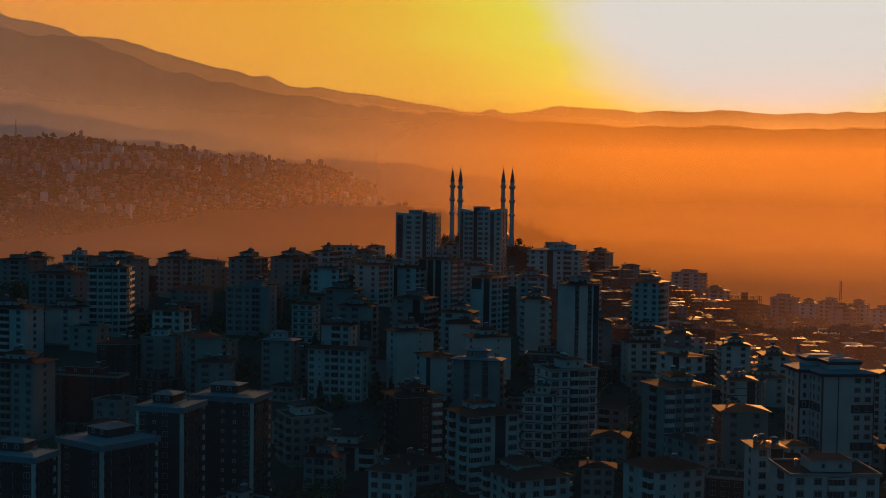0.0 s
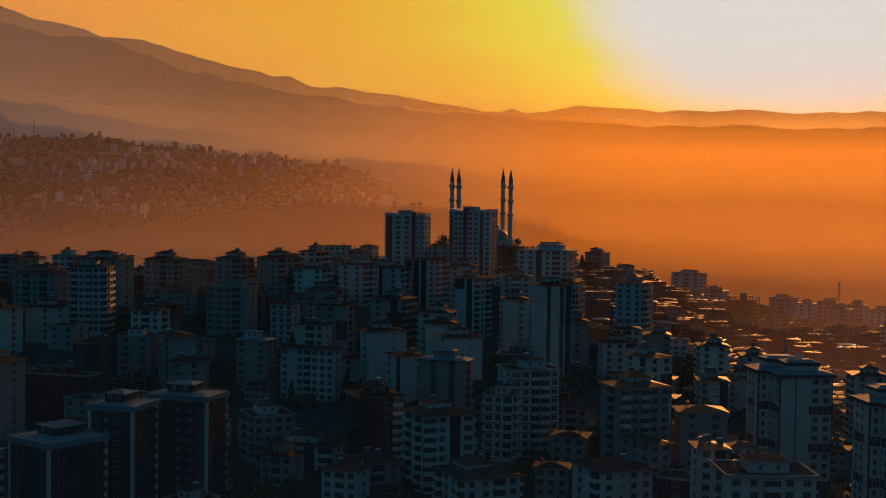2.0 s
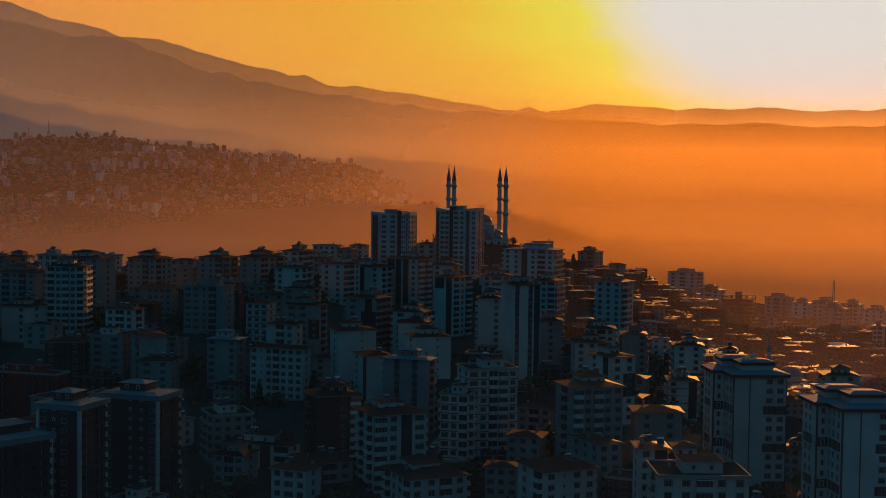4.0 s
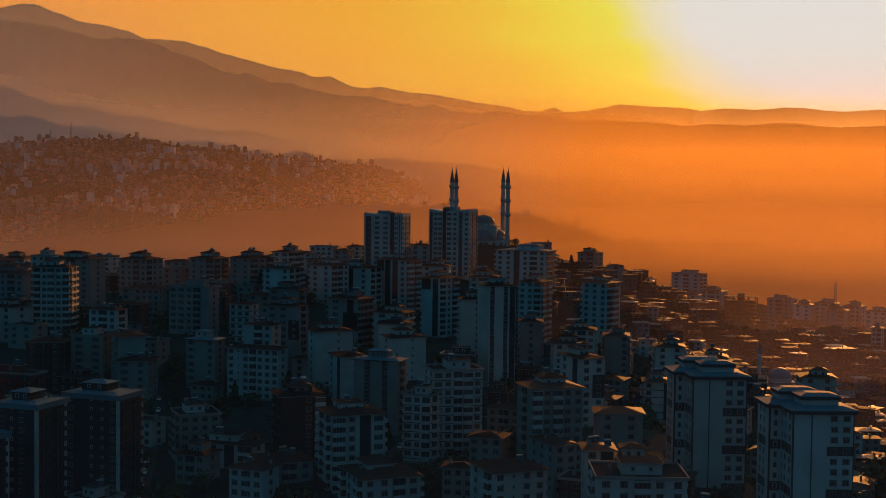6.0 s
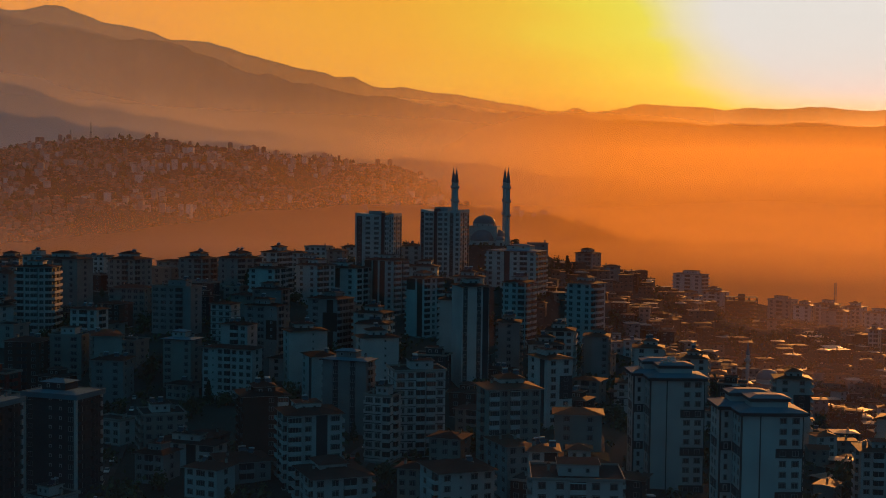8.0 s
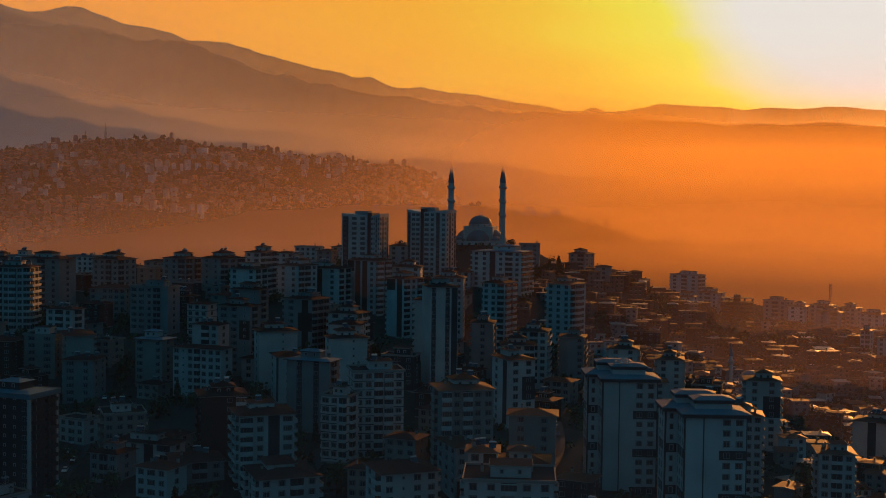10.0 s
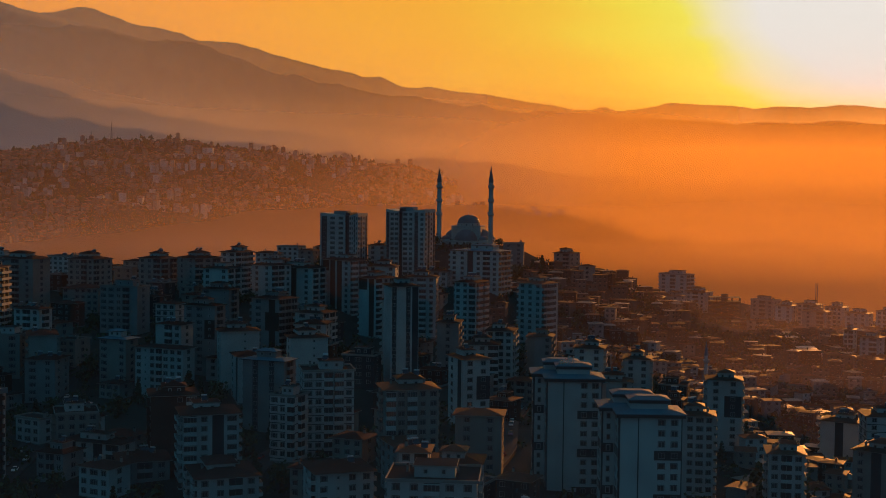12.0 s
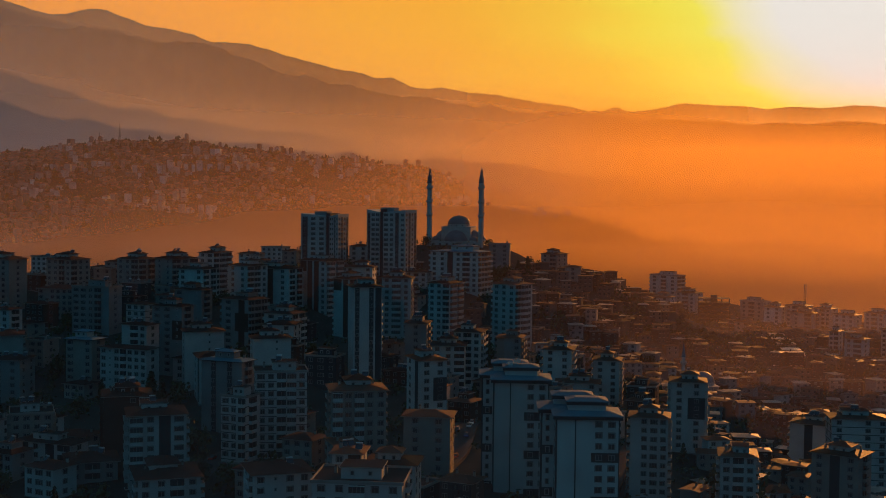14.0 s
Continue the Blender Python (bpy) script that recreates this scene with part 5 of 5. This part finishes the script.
# ---- smaller blocks that fill the slope between the tall ones ----
ri = random.Random(14)
made = 0
for tries in range(6000):
    if made < 26:
        x, y = ri.uniform(-330, -20), ri.uniform(675, 830)
    else:
        y = ri.uniform(340, 690)
        x = ri.uniform(-0.47 * y, min(0.2 * y, 95))
    w, d = ri.uniform(9, 14), ri.uniform(8, 11)
    if not free(x, y, max(w, d) * 0.5) or math.hypot(x + 101, y - 748) < 36:
        continue
    made += 1
    floors = ri.choice((2, 3, 3, 4)) if y < 690 else ri.choice((2, 3))
    wall = ri.choice(("cream", "grey", "white", "brown", "cream", "slate"))
    apartment(x, y, ground_z(x, y) + floors * 3.0, w, d, ri.gauss(-10, 6), wall, ri.choice(("ww", "www", "wWw", "wbw")), "w", ri.choice(("hip", "hip", "flat")), turret=ri.random() < 0.3,
              near=False, label=f"small {COLOUR_WORDS[wall]} block of flats squeezed between taller ones")
    if made >= 96:
        break

# ---- trees ----


def crown_mesh(kind, seed):
    r = random.Random(seed)
    s = Shape()
    mat = NEEDLE if kind == "conifer" else LEAF
    for k in range(170 if kind == "conifer" else 260):
        if kind == "conifer":
            t = r.random() ** 0.8
            rad = (1 - t) * 0.24 + 0.02
            a, q = r.uniform(0, 6.283), math.sqrt(r.random())
            c = Vector((rad * q * math.cos(a), rad * q * math.sin(a), 0.12 + 0.86 * t))
            size = 0.05 + 0.05 * (1 - t)
        else:
            blob = Vector((r.gauss(0, 0.19), r.gauss(0, 0.19), 0.52 + r.gauss(0, 0.16)))
            c = blob + Vector((r.gauss(0, 0.07), r.gauss(0, 0.07), r.gauss(0, 0.06)))
            size = r.uniform(0.05, 0.1)
        u = Vector((r.gauss(0, 1), r.gauss(0, 1), r.gauss(0, 1))).normalized()
        v = u.orthogonal().normalized() * size
        w_ = u.cross(v).normalized() * size * 0.7
        s.poly((c - v - w_ * 0.6, c + v * 0.4 - w_, c + v + w_ * 0.6, c - v * 0.3 + w_), mat)
    return s.mesh("crown")


def trunk_mesh(kind):
    s = Shape()
    s.lathe([(0.035, -0.05), (0.025, 0.2), (0.018, 0.5), (0.006, 0.8)], BARK, 7)
    for i in range(5):
        a = i * 1.26
        p = Vector((0, 0, 0.34 + 0.06 * i))
        q = p + Vector((0.17 * math.cos(a), 0.17 * math.sin(a), 0.14))
        e = Vector((-math.sin(a), math.cos(a), 0)) * 0.01
        s.ring([p - e, p + Vector((0, 0, 0.02)), p + e], [q - e * 0.4, q + Vector((0, 0, 0.008)), q + e * 0.4], BARK)
    return s.mesh("trunk")


TREE_PARTS = {k: (trunk_mesh(k), [crown_mesh(k, 20 + i) for i in range(4)]) for k in ("conifer", "broadleaf")}


def tree(x, y, h, kind, r):
    z = ground_z(x, y)
    b = thing("tree", pose(x, y, z - 0.2, 0, 0, r.uniform(0, 360)) @ Matrix.Diagonal((h * r.uniform(0.8, 1.2), h * r.uniform(0.8, 1.2), h, 1)),
              "dark pointed conifer on the slope" if kind == "conifer" else "dark broad-crowned tree between the buildings", "tree", "trees on the slope")
    trunk, crowns = TREE_PARTS[kind]
    part("trunk", trunk, b)
    part("crown", r.choice(crowns), b)


rt = random.Random(9)
for x, y, h, kind in ((-26, 868, 14, "conifer"), (-20, 872, 16, "conifer"), (-33, 862, 12, "broadleaf"), (-40, 858, 11, "broadleaf"), (-133, 596, 14, "conifer"),
                      (-165, 640, 15, "conifer"), (-160, 642, 13, "conifer"), (-96, 479, 15, "conifer"), (-90, 477, 13, "conifer"), (-84, 480, 10, "broadleaf"),
                      (-12, 508, 9, "broadleaf"), (128, 470, 16, "broadleaf"), (138, 478, 17, "broadleaf"), (132, 486, 15, "broadleaf"), (-60, 482, 12, "broadleaf")):
    tree(x, y, h, kind, rt)
count = 0
for tries in range(4000):
    y = rt.uniform(330, 1030)
    x = rt.uniform(-0.55 * y, 0.36 * y)
    if not free(x, y, 2.2):
        continue
    tree(x, y, rt.uniform(5, 11), "conifer" if rt.random() < 0.25 else "broadleaf", rt)
    count += 1
    if count >= 270:
        break

# ---- far towns across the valley ----


def town(name, n, pick, label, seed, walls=FARWALL, size=(5.5, 10), rise=(3, 7)):
    r = random.Random(seed)
    s = Shape()
    s.slot(walls), s.slot(FARROOF)
    for k in range(n):
        x, y, tall = pick(r)
        z = ground_z(x, y)
        w, d, h = r.uniform(*size), r.uniform(*size), (r.uniform(12, 22) if r.random() < tall else r.uniform(*rise))
        a = r.gauss(0.1, 0.4)
        ca, sa = math.cos(a), math.sin(a)
        base = len(s.v)
        for zz, o in ((z - 4, 0.0), (z + h, 0.0)):
            for px, py in ((-w / 2, -d / 2), (w / 2, -d / 2), (w / 2, d / 2), (-w / 2, d / 2)):
                s.v.append((x + px * ca - py * sa, y + px * sa + py * ca, zz))
        for px, py in ((-w / 2 - .6, -d / 2 - .6), (w / 2 + .6, -d / 2 - .6), (w / 2 + .6, d / 2 + .6), (-w / 2 - .6, d / 2 + .6)):
            s.v.append((x + px * ca - py * sa, y + px * sa + py * ca, z + h))
        s.v.append((x, y, z + h + (2.6 if r.random() < 0.75 else 0.3)))
        for f in ((0, 1, 5, 4), (1, 2, 6, 5), (2, 3, 7, 6), (3, 0, 4, 7)):
            s.f.append(tuple(base + i for i in f))
            s.m.append(0)
        for f in ((8, 9, 12), (9, 10, 12), (10, 11, 12), (11, 8, 12)):
            s.f.append(tuple(base + i for i in f))
            s.m.append(1)
    return tagged(new(name, s.mesh(name)), label, "far houses", kind="stuff")


def west_town(r):
    while True:
        y = r.uniform(1500, 2960)
        x = r.uniform(-0.62 * y, -0.12 * y)
        k = noise.noise((x / 180, y / 180, 5))
        if k > -0.15 and x < -150 - (y - 1650) * 0.05:
            return x, y, 0.03 if k > 0.1 else 0.01


def valley_town(r):
    y = r.uniform(1500, 3300)
    x = r.uniform(-0.3 * y, 0.36 * y)
    return x, y, 0.1


def west_blocks(r):
    while True:
        y = r.uniform(1900, 2900)
        x = r.uniform(-0.6 * y, -0.1 * y)
        if noise.noise((x / 140, y / 140, 8)) > 0.12 and ground_z(x, y) > 60:
            return x, y, 0.25


town("far_blocks", 300, west_blocks, "pale apartment blocks in clusters on the far hillside", 12, FARBLOCK, (6, 12), (7, 12))
town("far_town_west", 5200, west_town, "pale houses and flats scattered over a hazy far hillside", 3)
town("far_town_valley", 2200, valley_town, "scattered roofs glinting in the hazy valley floor", 4)


def far_trees(name, n, pick, label, seed):
    r = random.Random(seed)
    s = Shape()
    for k in range(n):
        x, y, h = pick(r)
        z = ground_z(x, y)
        for q in range(3):
            c = Vector((x + r.gauss(0, h * 0.25), y + r.gauss(0, h * 0.25), z + h * r.uniform(0.35, 0.7)))
            pts = [c + Vector((math.cos(t) * h * r.uniform(0.3, 0.5), math.sin(t) * h * r.uniform(0.3, 0.5), r.uniform(-0.3, 0.0) * h)) for t in (0, 1.57, 3.14, 4.71)]
            apex = c + Vector((r.gauss(0, 0.1) * h, 0, h * r.uniform(0.35, 0.6)))
            for i in range(4):
                s.poly((pts[i], pts[(i + 1) % 4], apex), LEAF)
    return tagged(new(name, s.mesh(name)), label, "far trees", kind="stuff")


def west_wood(r):
    y = r.uniform(1650, 3300)
    return r.uniform(-0.62 * y, -0.05 * y), y, r.uniform(6, 14)


def belt_wood(r):
    t = r.random()
    return -760 + 560 * t + r.gauss(0, 25), 2050 + 120 * t + r.gauss(0, 30), r.uniform(9, 18)


far_trees("far_woods", 1800, west_wood, "dark tree clumps between the far houses", 6)
far_trees("far_tree_belt", 420, belt_wood, "dark belt of trees along the far valley edge", 7)

# ---- solar heaters on the roofs ----
rs = random.Random(21)
for x, y, yaw, roof, (cx, cy, w, d, over, rise, zt) in ROOFS:
    if roof == "metal" or y > 760 or rs.random() < 0.3:
        continue
    m = pose(x, y, 0, 0, 0, yaw)
    for k in range(rs.choice((1, 2, 3))):
        u, v = rs.uniform(-0.36, 0.36) * w, rs.uniform(-0.15, 0.2) * d
        a, c = w / 2 + over, d / 2 + over
        z = zt + (rise * min(1.0, min(a - abs(u), c - abs(v)) / min(a, c)) - 0.22 if rise else 0.0)
        p = m @ Vector((cx + u, cy + v, z))
        HEATERS.append((p.x, p.y, p.z, yaw + rs.gauss(0, 14)))
for x, y, z, yaw in HEATERS[:200]:
    solar_heater(x, y, z, yaw)

# ---- streets and parked cars ----


def bilinear(x, y):
    """Height of the ground sheet itself, between its grid points."""
    i = max(0, min(len(EDGE_X) - 2, int(np.searchsorted(EDGE_X, x)) - 1))
    j = max(0, min(len(EDGE_Y) - 2, int(np.searchsorted(EDGE_Y, y)) - 1))
    x0, x1, y0, y1 = EDGE_X[i], EDGE_X[i + 1], EDGE_Y[j], EDGE_Y[j + 1]
    u, v = (x - x0) / (x1 - x0), (y - y0) / (y1 - y0)
    a, b, c, d = ground_z(x0, y0), ground_z(x1, y0), ground_z(x0, y1), ground_z(x1, y1)
    return max(a * (1 - u) * (1 - v) + b * u * (1 - v) + c * (1 - u) * v + d * u * v, ground_z(x, y))


def smooth_line(points, step):
    pts = [Vector(p) for p in points]
    out = []
    for k in range(len(pts) - 1):
        p0, p1, p2, p3 = pts[max(k - 1, 0)], pts[k], pts[k + 1], pts[min(k + 2, len(pts) - 1)]
        n = max(2, int((p2 - p1).length / step))
        for q in range(n):
            t = q / n
            out.append(0.5 * (2 * p1 + (p2 - p0) * t + (2 * p0 - 5 * p1 + 4 * p2 - p3) * t * t + (3 * p1 - p0 - 3 * p2 + p3) * t ** 3))
    return out + [pts[-1]]


KERB = surface("kerb_stone", (0.05, 0.05, 0.05), 0.9, spec=0.05)


def street(points, width, label):
    line = smooth_line(points, 4.0)
    s = Shape()
    rows = []
    for k, p in enumerate(line):
        q = (line[min(k + 1, len(line) - 1)] - line[max(k - 1, 0)]).normalized()
        nrm = Vector((-q.y, q.x))
        z = max(bilinear(p.x + nrm.x * e, p.y + nrm.y * e) for e in (-width / 2, 0, width / 2)) + 0.12
        rows.append((p, nrm, z))
    for (p, n0, z0), (q, n1, z1) in zip(rows[:-1], rows[1:]):
        h = width / 2
        a, b = p + n0 * h, q + n1 * h
        c, d = p - n0 * h, q - n1 * h
        s.poly(((c.x, c.y, z0), (d.x, d.y, z1), (b.x, b.y, z1), (a.x, a.y, z0)), ASPHALT)
        for u, v, m0, m1 in ((a, b, n0, n1), (c, d, -n0, -n1)):
            e, f = u + m0 * 1.6, v + m1 * 1.6
            s.poly(((u.x, u.y, z0), (v.x, v.y, z1), (v.x, v.y, z1 + 0.14), (u.x, u.y, z0 + 0.14)), KERB)
            s.poly(((u.x, u.y, z0 + 0.14), (v.x, v.y, z1 + 0.14), (f.x, f.y, z1 + 0.14), (e.x, e.y, z0 + 0.14)), KERB)
            s.poly(((e.x, e.y, z0 + 0.14), (f.x, f.y, z1 + 0.14), (f.x, f.y, z1 - 3), (e.x, e.y, z0 - 3)), KERB)
    tagged(new("road", s.mesh("road")), label, "road", kind="structure")
    return rows


PAINT = [surface(f"car_paint_{n}", c, 0.25, bump=0.0, spread=0.05, spec=0.6) for n, c in
         (("white", (0.6, 0.6, 0.6)), ("silver", (0.35, 0.36, 0.37)), ("black", (0.03, 0.03, 0.035)), ("red", (0.25, 0.03, 0.03)), ("blue", (0.05, 0.08, 0.2)))]
RUBBER = surface("tyre_rubber", (0.03, 0.03, 0.03), 0.9)


def car_meshes(paint):
    body, cab, wheel = Shape(), Shape(), Shape()
    prof = [(-2.1, 0.35), (-2.12, 0.75), (-1.5, 0.92), (1.9, 0.95), (2.1, 0.8), (2.1, 0.35)]
    for y0, y1 in ((-0.85, 0.85),):
        left = [(x, y0, z) for x, z in prof]
        right = [(x, y1, z) for x, z in prof]
        body.poly(left, paint)
        body.poly(right[::-1], paint)
        for k in range(len(prof)):
            j = (k + 1) % len(prof)
            body.poly((left[k], right[k], right[j], left[j]), paint)
    lo = [(-0.95, -0.8, 0.93), (1.75, -0.8, 0.95), (1.75, 0.8, 0.95), (-0.95, 0.8, 0.93)]
    hi = [(-0.3, -0.66, 1.45), (1.25, -0.66, 1.45), (1.25, 0.66, 1.45), (-0.3, 0.66, 1.45)]
    cab.ring(lo, hi, GLASS)
    cab.poly(hi, paint)
    wheel.lathe([(0.05, -0.11), (0.3, -0.11), (0.32, -0.06), (0.32, 0.06), (0.3, 0.11), (0.05, 0.11)], RUBBER, 12)
    return body.mesh("body"), cab.mesh("cabin"), wheel.mesh("wheel")


CARS = [car_meshes(p) for p in PAINT]
CAR_WORDS = ("white", "silver", "black", "dark red", "dark blue")
rc = random.Random(31)


def car(x, y, z, yaw):
    k = rc.choice((0, 0, 1, 1, 2, 3, 4))
    b = thing("car", pose(x, y, z, 0, 0, yaw), f"{CAR_WORDS[k]} saloon car parked at the kerb", "car", "cars parked along the streets")
    body, cab, wheel = CARS[k]
    part("body", body, b)
    part("cabin", cab, b)
    for wx in (-1.3, 1.3):
        for wy in (-0.78, 0.78):
            part("wheel", wheel, b, pose(wx, wy, 0.32, 90, 0, 0))


for pts, width, every in (
    ([(-100, 345), (-109, 365), (-132, 423), (-151, 473), (-170, 512), (-178, 536), (-190, 556)], 6.5, 9),
    ([(40, 380), (39, 402), (40, 442), (34, 480), (28, 520), (30, 560), (33, 600), (36, 632)], 6.0, 8),
    ([(-33, 385), (-36, 411), (-38, 444), (-34, 475)], 6.0, 8),
    ([(128, 775), (149, 806), (170, 838), (191, 854), (225, 862)], 7.0, 9),
    ([(14, 690), (2, 732), (2, 800), (-16, 850), (-14, 880)], 5.5, 12),
    ([(84, 340), (84, 380), (88, 420), (90, 460), (88, 510)], 6.0, 9),
):
    rows = street(pts, width, "dark asphalt street with pale kerbs between the blocks")
    gap = 0.0
    for (p, nrm, z), (q, _, _) in zip(rows[:-1], rows[1:]):
        gap += (q - p).length
        if gap > every and rc.random() < 0.75:
            gap = 0.0
            side = rc.choice((-1, 1))
            d = (q - p).normalized()
            car(p.x + nrm.x * side * (width / 2 - 1.1), p.y + nrm.y * side * (width / 2 - 1.1), z + 0.02, math.degrees(math.atan2(d.y, d.x)))

# ---- scrub and bushes between the buildings ----


def bushes(name, n, seed, label, east=False):
    r = random.Random(seed)
    s = Shape()
    made = 0
    while made < n:
        y = r.uniform(560, 1000) if east else r.uniform(320, 1045)
        x = r.uniform(10, 0.36 * y) if east else r.uniform(-0.56 * y, 0.38 * y)
        if not free(x, y, 1.0) or noise.noise((x / 45, y / 45, 9)) < -0.12:
            continue
        made += 1
        h = r.uniform(3.0, 7.5) if east else r.uniform(1.6, 5.0)
        z = ground_z(x, y)
        for q in range(16):
            c = Vector((x + r.gauss(0, 0.32) * h, y + r.gauss(0, 0.32) * h, z + h * r.uniform(0.1, 0.85)))
            u = Vector((r.gauss(0, 1), r.gauss(0, 1), r.gauss(0, 1))).normalized()
            v = u.orthogonal().normalized() * h * r.uniform(0.12, 0.24)
            w = u.cross(v).normalized() * h * r.uniform(0.1, 0.18)
            s.poly((c - v - w * 0.6, c + v * 0.4 - w, c + v + w * 0.6, c - v * 0.3 + w), LEAF)
    tagged(new(name, s.mesh(name)), label, "bushes", kind="stuff")


bushes("bushes", 2600, 77, "dark tangled bushes filling the gaps between buildings")
bushes("garden_trees", 900, 78, "dark garden trees crowding between the old houses", east=True)

# ---- smoke over a chimney of the banded tower ----


def smoke_puff(x, y, z):
    m, nt, b = material("chimney_smoke")
    n, l = nt.nodes.new, nt.links.new
    nt.nodes.remove(b)
    lit = n("ShaderNodeBsdfTranslucent")
    lit.inputs["Color"].default_value = (0.9, 0.85, 0.8, 1)
    clear, mix = n("ShaderNodeBsdfTransparent"), n("ShaderNodeMixShader")
    mix.inputs["Fac"].default_value = 0.28
    l(clear.outputs[0], mix.inputs[1])
    l(lit.outputs[0], mix.inputs[2])
    l(mix.outputs[0], nt.nodes["Material Output"].inputs["Surface"])
    r = random.Random(3)
    s = Shape()
    base = bmesh.new()
    bmesh.ops.create_icosphere(base, subdivisions=2, radius=1.0)
    for k in range(8):
        t = k / 7
        c = Vector((-1.6 + 4.4 * t + r.gauss(0, 0.3), r.gauss(0, 0.6), 0.5 + 1.6 * t + r.gauss(0, 0.35)))
        rad = 0.5 + 0.55 * t * r.uniform(0.7, 1.2)
        k0 = len(s.v)
        for v in base.verts:
            q = v.co * rad * (1 + 0.35 * noise.noise(v.co * 2.1 + Vector((k, 0, 0))))
            s.v.append(tuple(c + q))
        for f in base.faces:
            s.f.append(tuple(k0 + v.index for v in f.verts))
            s.m.append(s.slot(m))
    base.free()
    ob = new("smoke", s.mesh("smoke"))
    ob.location = (x, y, z)
    tagged(ob, "small puff of sunlit smoke drifting from a chimney", "smoke")


smoke_puff(65.5, 411, 48.0)

# ---- bright dots across the valley floor: glowing boxes added on posts ----


def valley_dots(n, seed):
    m, nt, b = material("glowing_dot_head")
    b.inputs["Emission Color"].default_value, b.inputs["Emission Strength"].default_value = (1.0, 0.62, 0.2, 1), 4.0
    r = random.Random(seed)
    s = Shape()
    for k in range(n):
        y = r.uniform(1500, 3000)
        x = r.uniform(-0.02, 0.34) * y
        z = ground_z(x, y)
        h, q = r.uniform(9, 14), r.uniform(0.5, 1.1)
        s.box(x - 0.15, y - 0.15, z - 1, x + 0.15, y + 0.15, z + h, STEEL)
        s.box(x - q, y - 0.3, z + h, x + q, y + 0.3, z + h + 0.5, m)
    tagged(new("far_street_lamps", s.mesh("far_street_lamps")), "glowing boxes on posts added as bright dots in the hazy valley", "street lamps", kind="stuff")


valley_dots(80, 41)
